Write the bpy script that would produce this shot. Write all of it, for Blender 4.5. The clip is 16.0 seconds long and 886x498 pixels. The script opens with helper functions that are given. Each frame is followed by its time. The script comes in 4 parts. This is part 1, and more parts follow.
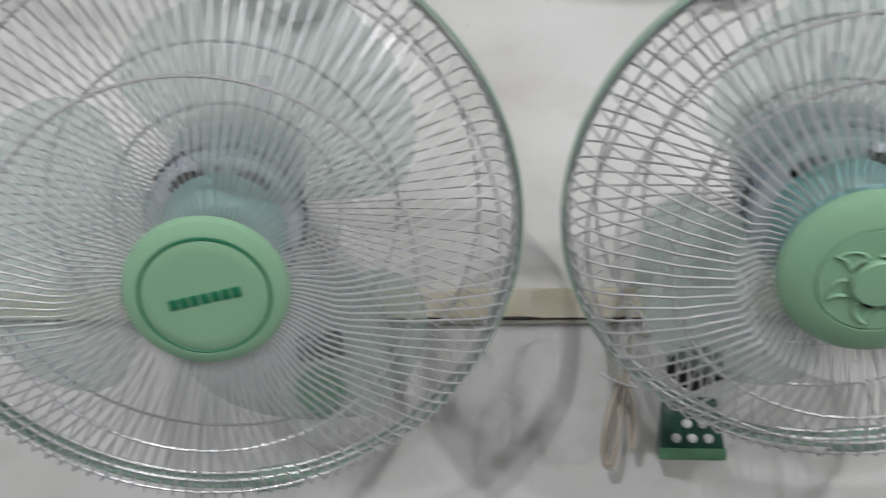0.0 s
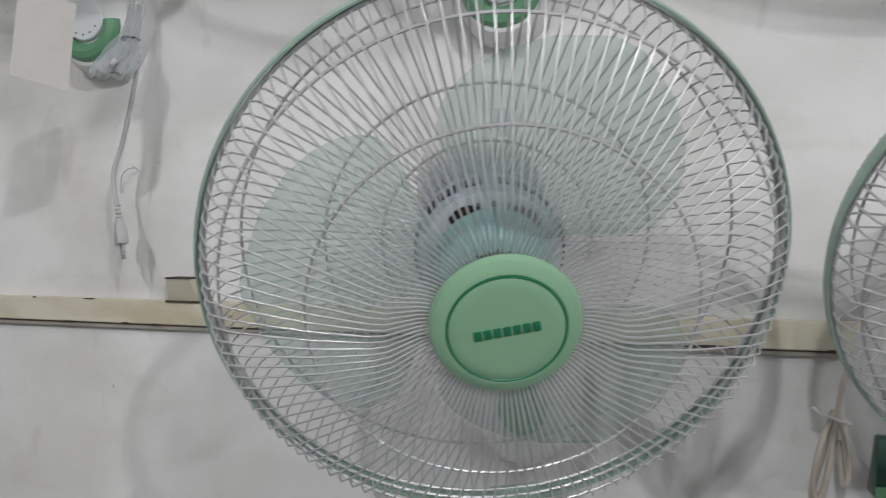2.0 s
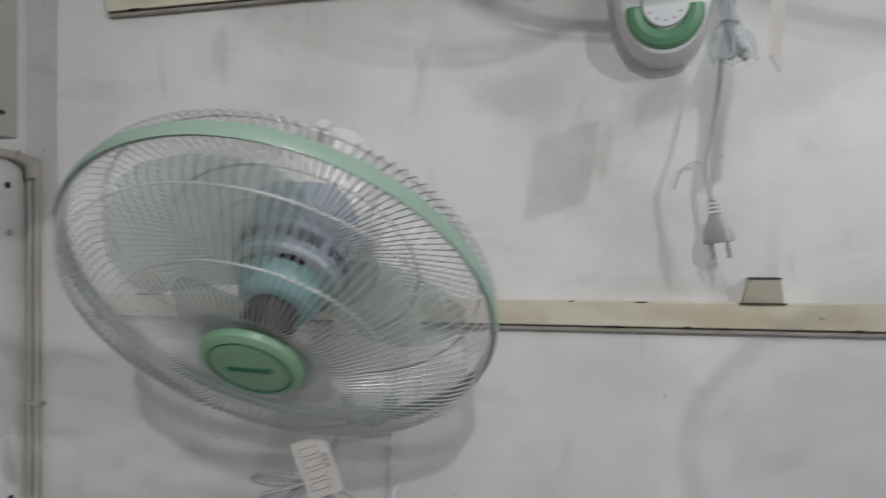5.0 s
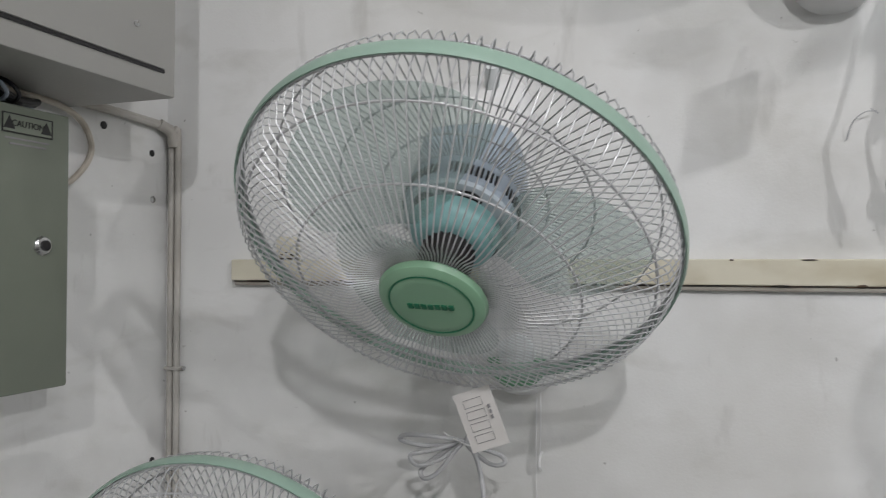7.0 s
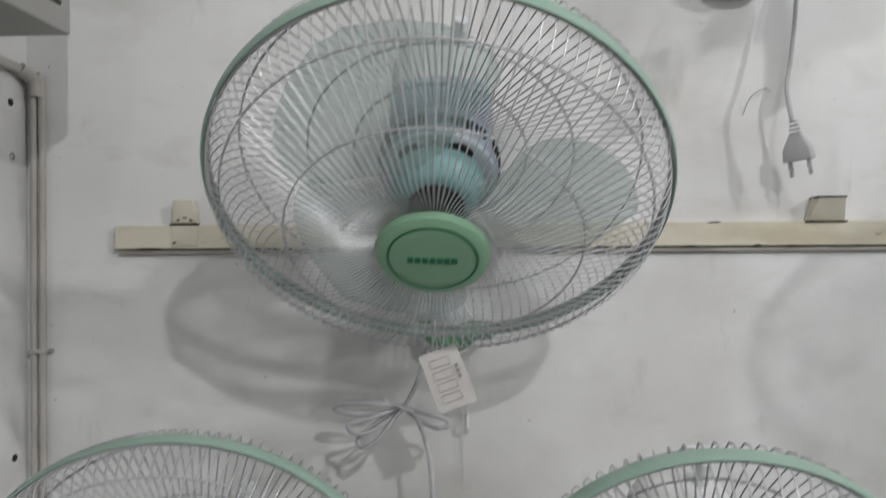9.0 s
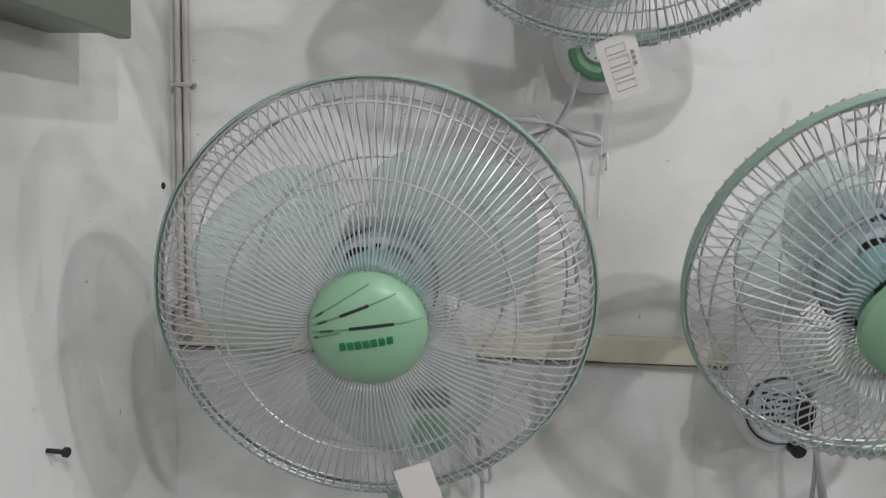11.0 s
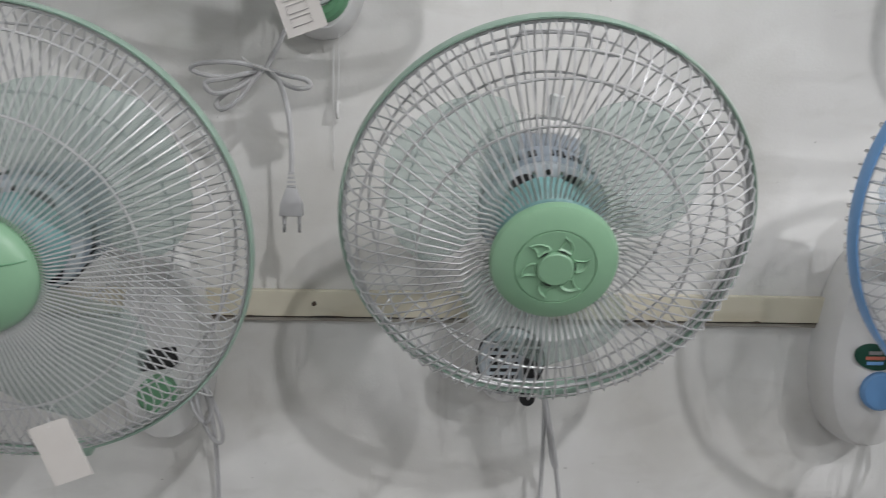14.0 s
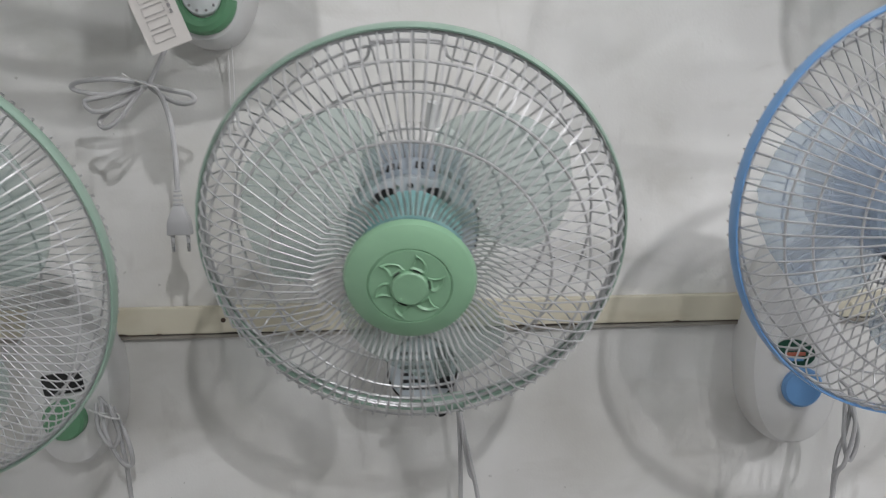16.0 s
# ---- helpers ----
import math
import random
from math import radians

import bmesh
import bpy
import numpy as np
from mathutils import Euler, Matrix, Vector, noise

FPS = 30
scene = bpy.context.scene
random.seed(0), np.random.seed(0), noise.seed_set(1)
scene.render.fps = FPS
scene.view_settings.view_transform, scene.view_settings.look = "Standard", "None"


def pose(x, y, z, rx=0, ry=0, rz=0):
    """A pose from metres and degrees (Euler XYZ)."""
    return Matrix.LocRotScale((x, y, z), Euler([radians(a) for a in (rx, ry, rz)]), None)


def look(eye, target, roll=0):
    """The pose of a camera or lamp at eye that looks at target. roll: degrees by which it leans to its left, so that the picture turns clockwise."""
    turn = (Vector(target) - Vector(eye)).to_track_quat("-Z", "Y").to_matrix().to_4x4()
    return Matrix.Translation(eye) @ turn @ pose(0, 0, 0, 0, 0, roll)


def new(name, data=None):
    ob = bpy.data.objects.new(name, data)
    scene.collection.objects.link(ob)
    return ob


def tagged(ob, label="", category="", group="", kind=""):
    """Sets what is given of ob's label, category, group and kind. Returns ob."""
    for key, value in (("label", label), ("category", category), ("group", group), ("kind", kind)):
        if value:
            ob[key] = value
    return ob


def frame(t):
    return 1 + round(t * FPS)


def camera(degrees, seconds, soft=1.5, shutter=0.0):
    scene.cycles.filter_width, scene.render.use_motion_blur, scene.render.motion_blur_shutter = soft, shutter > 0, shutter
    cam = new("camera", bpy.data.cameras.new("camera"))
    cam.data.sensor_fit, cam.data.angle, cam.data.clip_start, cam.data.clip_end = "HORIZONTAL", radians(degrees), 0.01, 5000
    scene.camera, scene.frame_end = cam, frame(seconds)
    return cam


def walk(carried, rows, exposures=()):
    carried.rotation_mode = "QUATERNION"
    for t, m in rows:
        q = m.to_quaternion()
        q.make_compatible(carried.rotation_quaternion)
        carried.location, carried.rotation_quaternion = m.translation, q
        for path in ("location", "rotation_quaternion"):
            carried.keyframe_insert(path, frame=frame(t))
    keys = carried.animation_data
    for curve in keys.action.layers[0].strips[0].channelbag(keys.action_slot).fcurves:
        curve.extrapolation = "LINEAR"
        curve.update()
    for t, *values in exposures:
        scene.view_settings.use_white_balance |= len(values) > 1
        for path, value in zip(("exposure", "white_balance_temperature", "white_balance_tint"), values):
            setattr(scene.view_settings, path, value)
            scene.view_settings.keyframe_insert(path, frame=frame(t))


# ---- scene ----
cam = camera(60.23, 16.0, soft=0.95, shutter=0.8)
PATH = [
    (0, (0.6852, -0.8447, 2.1026), (0.4014, 1.1348, 2.0698), -1.14),
    (1, (0.5882, -0.8572, 2.1190), (0.2060, 1.1057, 2.0885), 0.41),
    (1.5, (0.5678, -0.8794, 2.1206), (0.1468, 1.0757, 2.1068), 0.61),
    (2, (0.5498, -0.8924, 2.1264), (0.0793, 1.0513, 2.1020), 0.56),
    (2.5, (0.4875, -0.8723, 2.1150), (0.0787, 1.0838, 2.0325), 0.18),
    (3, (0.3789, -0.8316, 2.1147), (0.0474, 1.1385, 2.0209), -0.77),
    (3.5, (0.2863, -0.8322, 2.1155), (-0.1764, 1.1123, 2.0467), 0.14),
    (4, (0.1736, -0.8785, 2.0917), (-0.4075, 1.0352, 2.0953), 0.36),
    (4.5, (-0.0056, -0.9443, 2.0827), (-0.6134, 0.9604, 2.1344), -0.08),
    (5, (-0.1515, -1.0011, 2.1064), (-0.6479, 0.9363, 2.1144), -0.11),
    (5.2, (-0.1813, -1.0137, 2.1005), (-0.6863, 0.9215, 2.1014), -0.25),
    (7.5, (-0.2863, -1.0062, 2.0213), (-0.9647, 0.8746, 2.0714), 0.25),
    (8, (-0.3428, -0.9859, 2.0102), (-0.8273, 0.9539, 2.0598), -0.36),
    (8.5, (-0.4140, -1.0007, 2.0165), (-0.6080, 0.9894, 2.0570), -1.22),
    (9, (-0.4513, -1.0299, 2.0081), (-0.5572, 0.9673, 2.0115), -0.31),
    (9.5, (-0.4988, -1.0310, 1.9185), (-0.7352, 0.9538, 1.8498), 1.10),
    (9.8, (-0.5450, -1.0400, 1.8740), (-0.7620, 0.9470, 1.8200), 1.60),
    (10, (-0.5738, -1.0511, 1.8412), (-0.7610, 0.9382, 1.7544), 2.86),
    (10.2, (-0.6085, -1.0630, 1.8179), (-0.7540, 0.9261, 1.6686), 2.03),
    (12.3, (-0.5535, -1.0566, 1.7362), (-0.7648, 0.9159, 1.4817), -0.53),
    (12.5, (-0.5312, -1.0498, 1.7315), (-0.7180, 0.9234, 1.4640), -0.09),
    (13, (-0.4578, -1.0455, 1.7360), (-0.5600, 0.9321, 1.4556), 0.13),
    (13.5, (-0.4026, -1.0341, 1.7354), (-0.3965, 0.9445, 1.4434), 0.08),
    (14, (-0.3585, -1.0268, 1.7355), (-0.3089, 0.9537, 1.4617), 1.10),
    (14.5, (-0.3382, -1.0254, 1.7423), (-0.2408, 0.9541, 1.4733), 1.14),
    (15, (-0.3208, -1.0280, 1.7443), (-0.1715, 0.9472, 1.4676), 0.53),
    (15.5, (-0.2995, -1.0152, 1.7531), (-0.1626, 0.9637, 1.4979), -0.10),
    (16, (-0.2372, -1.0048, 1.7555), (-0.1889, 0.9724, 1.4579), -1.14),
]
walk(cam, [(t, look(eye, target, roll)) for t, eye, target, roll in PATH],
     exposures=((0, 0.24), (1.5, 0.15), (4, -0.02), (5, 0.06), (7.5, 0.30), (9, 0.30), (10, 0.46), (12.5, 0.62), (16, 0.53)))

# ---- world and lights ----
world = bpy.data.worlds.new("world")
scene.world = world
world.use_nodes = True
world.node_tree.nodes["Background"].inputs[0].default_value = (0.80, 0.86, 0.90, 1)
world.node_tree.nodes["Background"].inputs[1].default_value = 0.35


def unseen_lamp(x, y, z, watts, size=0.07, colour=(0.968, 0.964, 0.988)):
    data = bpy.data.lights.new("unseen_lamp", "AREA")
    data.shape, data.size = "DISK", size
    data.energy, data.color = watts, colour
    ob = new("unseen_lamp", data)
    ob.matrix_world = look((x, y, z), (0.0, -0.3, 1.6))
    return ob


unseen_lamp(0.32, -2.35, 3.12, 12.5)
unseen_lamp(1.5, -1.85, 3.10, 12.5)
unseen_lamp(3.6, -3.4, 2.80, 10)
# weak fill added only to lighten, no source known there
unseen_lamp(-0.6, -3.6, 3.10, 3)
unseen_lamp(-0.15, -1.10, 3.12, 2.2)
# unseen low source at far right, placed to throw the long sideways shadows
unseen_lamp(4.0, -1.75, 2.55, 14)
scene.view_settings.exposure = 0.0


# ---- materials ----
def material(name, base, rough=0.5, metal=0.0, spot=None, amount=0.5, scale=8.0, fine=120.0, bump=0.02, stretch=(1, 1, 1), coat=0.0, edge=(0.45, 0.7)):
    """Procedural paint, plastic or metal: two scales of noise in colour and roughness, and a fine bump."""
    m = bpy.data.materials.new(name)
    m.use_nodes = True
    nt = m.node_tree
    bsdf = nt.nodes["Principled BSDF"]
    geo = nt.nodes.new("ShaderNodeTexCoord")
    mp = nt.nodes.new("ShaderNodeMapping")
    mp.inputs["Scale"].default_value = stretch
    nt.links.new(geo.outputs["Object"], mp.inputs[0])
    big, small = nt.nodes.new("ShaderNodeTexNoise"), nt.nodes.new("ShaderNodeTexNoise")
    big.inputs["Scale"].default_value, big.inputs["Detail"].default_value = scale, 5
    small.inputs["Scale"].default_value, small.inputs["Detail"].default_value = fine, 3
    for n in (big, small):
        nt.links.new(mp.outputs[0], n.inputs[0])
    ramp = nt.nodes.new("ShaderNodeMapRange")
    ramp.inputs["From Min"].default_value, ramp.inputs["From Max"].default_value = edge
    ramp.inputs["To Max"].default_value = amount
    nt.links.new(big.outputs[0], ramp.inputs[0])
    mix = nt.nodes.new("ShaderNodeMix")
    mix.data_type = "RGBA"
    mix.inputs["A"].default_value = (*base, 1)
    mix.inputs["B"].default_value = (*(spot or [c * 0.85 for c in base]), 1)
    nt.links.new(ramp.outputs[0], mix.inputs["Factor"])
    nt.links.new(mix.outputs["Result"], bsdf.inputs["Base Color"])
    rr = nt.nodes.new("ShaderNodeMapRange")
    rr.inputs["To Min"].default_value, rr.inputs["To Max"].default_value = max(0.05, rough - 0.08), min(1, rough + 0.1)
    nt.links.new(small.outputs[0], rr.inputs[0])
    nt.links.new(rr.outputs[0], bsdf.inputs["Roughness"])
    bsdf.inputs["Metallic"].default_value = metal
    bsdf.inputs["Coat Weight"].default_value = coat
    if bump:
        b = nt.nodes.new("ShaderNodeBump")
        b.inputs["Strength"].default_value, b.inputs["Distance"].default_value = bump, 0.002
        nt.links.new(small.outputs[0], b.inputs["Height"])
        nt.links.new(b.outputs[0], bsdf.inputs["Normal"])
    return m


def plaster(name):
    """White painted wall with broad grime and painted-in soft shadow patches, rubbed streaks and small dark specks."""
    # broad noise is grime and, in its strength, stands for blade shadow patches
    m = material(name, (0.74, 0.738, 0.726), 0.75, spot=(0.47, 0.455, 0.415), amount=0.75, scale=2.6, fine=260, bump=0.12, edge=(0.47, 0.72))
    nt = m.node_tree
    bsdf = nt.nodes["Principled BSDF"]
    src = bsdf.inputs["Base Color"].links[0].from_socket
    coord = nt.nodes.new("ShaderNodeTexCoord")
    last = src
    for scale, stretch, lo, hi, colour, amount in ((9, (1, 1, 2.2), 0.56, 0.78, (0.47, 0.46, 0.42), 0.4), (22, (1, 1, 0.35), 0.62, 0.8, (0.42, 0.41, 0.385), 0.55),
                                                   (70, (1, 1, 1), 0.71, 0.76, (0.16, 0.15, 0.13), 0.5), (3.3, (1, 1, 1.4), 0.55, 0.7, (0.80, 0.80, 0.79), 0.7)):
        mp = nt.nodes.new("ShaderNodeMapping")
        mp.inputs["Scale"].default_value, mp.inputs["Location"].default_value = stretch, (scale, 1.7, 0.4)
        n = nt.nodes.new("ShaderNodeTexNoise")
        n.inputs["Scale"].default_value, n.inputs["Detail"].default_value, n.inputs["Distortion"].default_value = scale, 6, 0.4
        r = nt.nodes.new("ShaderNodeMapRange")
        r.inputs["From Min"].default_value, r.inputs["From Max"].default_value, r.inputs["To Max"].default_value = lo, hi, amount
        mix = nt.nodes.new("ShaderNodeMix")
        mix.data_type = "RGBA"
        mix.inputs["B"].default_value = (*colour, 1)
        nt.links.new(coord.outputs["Object"], mp.inputs[0])
        nt.links.new(mp.outputs[0], n.inputs[0])
        nt.links.new(n.outputs[0], r.inputs[0])
        nt.links.new(r.outputs[0], mix.inputs["Factor"])
        nt.links.new(last, mix.inputs["A"])
        last = mix.outputs["Result"]
    nt.links.new(last, bsdf.inputs["Base Color"])
    return m


def see_through(name, base, clear, rough=0.3):
    """Thin milky plastic: part of the light goes straight through, part is scattered behind it."""
    m = material(name, base, rough, amount=0.25, scale=14, bump=0.01)
    nt = m.node_tree
    out = nt.nodes["Material Output"]
    bsdf = nt.nodes["Principled BSDF"]
    bsdf.inputs["Specular IOR Level"].default_value = 0.22
    glass, soft = nt.nodes.new("ShaderNodeBsdfTransparent"), nt.nodes.new("ShaderNodeBsdfTranslucent")
    glass.inputs[0].default_value = (0.925, 0.958, 0.948, 1)
    soft.inputs[0].default_value = (*base, 1)
    a, b = nt.nodes.new("ShaderNodeMixShader"), nt.nodes.new("ShaderNodeMixShader")
    a.inputs[0].default_value, b.inputs[0].default_value = 0.5, clear
    nt.links.new(bsdf.outputs[0], a.inputs[1])
    nt.links.new(soft.outputs[0], a.inputs[2])
    nt.links.new(a.outputs[0], b.inputs[1])
    nt.links.new(glass.outputs[0], b.inputs[2])
    nt.links.new(b.outputs[0], out.inputs[0])
    return m


PLASTER = plaster("dirty_shaded_plaster")
CEILING = material("ceiling_paint", (0.78, 0.78, 0.76), 0.8, scale=3)
FLOOR = material("floor_tile", (0.12, 0.118, 0.115), 0.35, scale=5)
RAIL = material("cream_enamel", (0.66, 0.62, 0.50), 0.45, spot=(0.48, 0.42, 0.29), amount=0.7, scale=9, fine=90, bump=0.05, stretch=(1, 1, 2), edge=(0.5, 0.72))
BATTEN = material("dull_brown_paint", (0.36, 0.34, 0.30), 0.6, spot=(0.24, 0.20, 0.16), amount=0.7, scale=14)
# rust of the chips, also the dark colour of the rails' shadow line
CHIP_SHADE = material("rust_and_gap_shade", (0.05, 0.045, 0.04), 0.8, spot=(0.12, 0.07, 0.04), amount=0.8, scale=60)
GREEN = material("mint_green_plastic", (0.250, 0.445, 0.285), 0.33, amount=0.3, scale=10, bump=0.01, coat=0.15)
RIMGREEN = material("sage_green_plastic", (0.30, 0.425, 0.35), 0.35, amount=0.35, scale=12, bump=0.01, coat=0.15)
DARKGREEN = material("dark_green_ink", (0.012, 0.16, 0.075), 0.45, amount=0.3, scale=30)
PANELGREEN = material("dark_green_panel", (0.012, 0.07, 0.045), 0.3, amount=0.3, scale=30, coat=0.2)
BLUE = material("sky_blue_plastic", (0.16, 0.35, 0.66), 0.35, amount=0.3, scale=10, bump=0.01, coat=0.15)
WIRE = material("plated_wire", (0.58, 0.58, 0.59), 0.38, metal=0.45, spot=(0.44, 0.44, 0.45), amount=0.5, scale=30, fine=300, bump=0.0)
BLADE = see_through("milky_mint_blade", (0.66, 0.765, 0.735), 0.775, 0.5)
BLADEBLUE = see_through("milky_blue_blade", (0.60, 0.68, 0.86), 0.72, 0.5)
TEAL = material("teal_plastic", (0.215, 0.40, 0.40), 0.4, amount=0.3, scale=16)
MOTOR = material("blue_grey_plastic", (0.32, 0.37, 0.43), 0.42, amount=0.35, scale=14)
PALE = material("pale_grey_plastic", (0.66, 0.69, 0.70), 0.4, spot=(0.55, 0.55, 0.53), amount=0.5, scale=9)
PLATE = material("pale_blue_grey_plastic", (0.45, 0.50, 0.54), 0.42, amount=0.3, scale=14)
CRESCENT = material("leaf_green_plastic", (0.12, 0.29, 0.16), 0.4, amount=0.3, scale=14)
WHITE = material("white_plastic", (0.72, 0.72, 0.72), 0.38, spot=(0.60, 0.59, 0.56), amount=0.5, scale=10)
BLACK = material("black_plastic", (0.012, 0.012, 0.013), 0.45, amount=0.4, scale=20)
BROWN = material("dark_brown_plastic", (0.018, 0.015, 0.015), 0.45, amount=0.4, scale=20)
CORD = material("pale_grey_cord", (0.47, 0.47, 0.48), 0.5, spot=(0.36, 0.355, 0.35), amount=0.5, scale=30)
CORDOLD = material("yellowed_cord", (0.55, 0.50, 0.43), 0.6, spot=(0.36, 0.31, 0.25), amount=0.7, scale=30)
PAPER = material("pinkish_card", (0.64, 0.615, 0.59), 0.8, spot=(0.56, 0.52, 0.49), amount=0.4, scale=18)
INK = material("grey_ink", (0.26, 0.25, 0.255), 0.7, scale=60)
REDINK = material("red_ink", (0.50, 0.15, 0.10), 0.6, scale=60)
STEEL = material("nickel_steel", (0.62, 0.62, 0.62), 0.25, metal=1.0, scale=40)
ENAMEL = material("olive_grey_enamel", (0.175, 0.195, 0.155), 0.42, spot=(0.135, 0.15, 0.118), amount=0.6, scale=5, fine=200, bump=0.05)
GREY = material("light_grey_enamel", (0.36, 0.355, 0.335), 0.45, spot=(0.27, 0.26, 0.235), amount=0.5, scale=5, fine=200, bump=0.04)
PIPE = material("painted_conduit", (0.46, 0.44, 0.405), 0.5, spot=(0.27, 0.235, 0.19), amount=0.7, scale=16, stretch=(1, 1, 0.3))
BAG = see_through("thin_polythene", (0.80, 0.82, 0.86), 0.68, 0.22)


# ---- builders ----
def finish(bm, name, mat, smooth=True):
    me = bpy.data.meshes.new(name)
    bmesh.ops.recalc_face_normals(bm, faces=bm.faces[:])
    if smooth:
        for f in bm.faces:
            f.smooth = True
        for e in bm.edges:
            if len(e.link_faces) == 2 and e.calc_face_angle(0) > 0.6:
                e.smooth = False
    bm.to_mesh(me)
    bm.free()
    me.materials.append(mat)
    return me


def part(name, bm, mat, parent, label="", smooth=True):
    ob = new(name, bm if isinstance(bm, bpy.types.Mesh) else finish(bm, name, mat, smooth))
    ob.parent = parent
    return tagged(ob, label)


def thing(name, label, category, m=None, group="", kind=""):
    ob = new(name)
    ob.empty_display_size = 0.05
    if m is not None:
        ob.matrix_world = m
    return tagged(ob, label, category, group, kind)


def box(x0, x1, y0, y1, z0, z1, bevel=0.0, bm=None):
    bm = bm or bmesh.new()
    m = Matrix.Translation(((x0 + x1) / 2, (y0 + y1) / 2, (z0 + z1) / 2)) @ Matrix.Diagonal((x1 - x0, y1 - y0, z1 - z0, 1))
    vs = bmesh.ops.create_cube(bm, size=1, matrix=m)["verts"]
    if bevel:
        es = list({e for v in vs for e in v.link_edges})
        bmesh.ops.bevel(bm, geom=es, offset=bevel, segments=2, affect="EDGES", profile=0.5)
    return bm


def lathe(profile, n=48, bm=None, caps=True):
    """A turned body about z from (radius, height) pairs."""
    bm = bm or bmesh.new()
    rings = [[bm.verts.new((r * math.cos(2 * math.pi * i / n), r * math.sin(2 * math.pi * i / n), z)) for i in range(n)] for r, z in profile]
    for a, b in zip(rings, rings[1:]):
        for i in range(n):
            bm.faces.new((a[i], a[(i + 1) % n], b[(i + 1) % n], b[i]))
    if caps:
        bm.faces.new(rings[0][::-1])
        bm.faces.new(rings[-1])
    return bm


def tube(points, radius, n=8, bm=None, closed=False, smooth=0):
    """A round wire through points; smooth > 0 rounds it by that many steps a span."""
    bm = bm or bmesh.new()
    pts = [Vector(p) for p in points]
    if smooth:
        out, k = [], len(pts)
        for i in range(k if closed else k - 1):
            p0 = pts[(i - 1) % k] if closed or i else pts[0]
            p1, p2 = pts[i], pts[(i + 1) % k]
            p3 = pts[(i + 2) % k] if closed or i + 2 < k else pts[-1]
            for j in range(smooth):
                t = j / smooth
                out.append(0.5 * ((2 * p1) + (p2 - p0) * t + (2 * p0 - 5 * p1 + 4 * p2 - p3) * t * t + (3 * p1 - p0 - 3 * p2 + p3) * t ** 3))
        if not closed:
            out.append(pts[-1])
        pts = out
    k, rings, side = len(pts), [], None
    for i, p in enumerate(pts):
        d = (pts[(i + 1) % k] - pts[i - 1]) if closed else (pts[min(i + 1, k - 1)] - pts[max(i - 1, 0)])
        d.normalize()
        if side is None:
            side = d.orthogonal().normalized()
        side = (side - d * side.dot(d)).normalized()
        up = d.cross(side)
        rings.append([bm.verts.new(p + radius * (math.cos(2 * math.pi * j / n) * side + math.sin(2 * math.pi * j / n) * up)) for j in range(n)])
    for i in range(k if closed else k - 1):
        a, b = rings[i], rings[(i + 1) % k]
        for j in range(n):
            bm.faces.new((a[j], a[(j + 1) % n], b[(j + 1) % n], b[j]))
    if not closed:
        bm.faces.new(rings[0][::-1])
        bm.faces.new(rings[-1])
    return bm


def ring_wire(r, z, radius, n=96, sides=6):
    return tube([(r * math.cos(2 * math.pi * i / n), r * math.sin(2 * math.pi * i / n), z) for i in range(n)], radius, sides, closed=True)


def wires(parent, key, profile, count, radius, sides=5):
    """Bent guard wires, all on one mesh, set round z; profile holds (radius, height)."""
    me = shared(("wire", key), lambda: finish(tube([(r, 0, z) for r, z in profile], radius, sides), "wire", WIRE))
    for k in range(count):
        ob = part("wire", me, WIRE, parent)
        ob.matrix_local = pose(0, 0, 0, 0, 0, 360 * (k + 0.5) / count)


def blade_mesh(r0, r1, spread, pitch, lean, mat):
    """One broad fan blade, a rounded lobe with a twist, 2 mm thick, its middle along +x."""
    bm = bmesh.new()
    nr, na = 16, 14
    top, low = [], []
    for i in range(nr + 1):
        u = i / nr
        r = r0 + (r1 - r0) * u
        wide = spread * (0.45 + 0.55 * math.sin(min(1, u * 1.7) * math.pi / 2)) * (1 - max(0, (u - 0.50) / 0.50) ** 2.4 * 0.93)
        mid = lean * u * u
        ra, rb = [], []
        for j in range(na + 1):
            v = j / na * 2 - 1
            ang = mid + v * wide
            z = -math.sin(v * wide) * r * pitch * (1 - 0.35 * u) + 0.006 * (1 - v * v)
            ra.append(bm.verts.new((r * math.cos(ang), r * math.sin(ang), z)))
            rb.append(bm.verts.new((r * math.cos(ang), r * math.sin(ang), z - 0.002)))
        top.append(ra), low.append(rb)
    for i in range(nr):
        for j in range(na):
            bm.faces.new((top[i][j], top[i + 1][j], top[i + 1][j + 1], top[i][j + 1]))
            bm.faces.new((low[i][j], low[i][j + 1], low[i + 1][j + 1], low[i + 1][j]))
    rim = [(i, 0) for i in range(nr + 1)] + [(nr, j) for j in range(1, na + 1)] + [(i, na) for i in range(nr - 1, -1, -1)] + [(0, j) for j in range(na - 1, 0, -1)]
    for (a, b), (c, d) in zip(rim, rim[1:] + rim[:1]):
        bm.faces.new((top[a][b], low[a][b], low[c][d], top[c][d]))
    return finish(bm, "blade", mat)


def head_pose(c, yaw, tilt):
    y, t = radians(yaw), radians(tilt)
    z = Vector((math.sin(y) * math.cos(t), -math.cos(y) * math.cos(t), -math.sin(t)))
    x = Vector((0, 0, 1)).cross(z).normalized()
    return Matrix.Translation(c) @ Matrix((x, z.cross(x), z)).transposed().to_4x4()


MESHES = {}


def shared(key, make):
    if key not in MESHES:
        MESHES[key] = make()
    return MESHES[key]


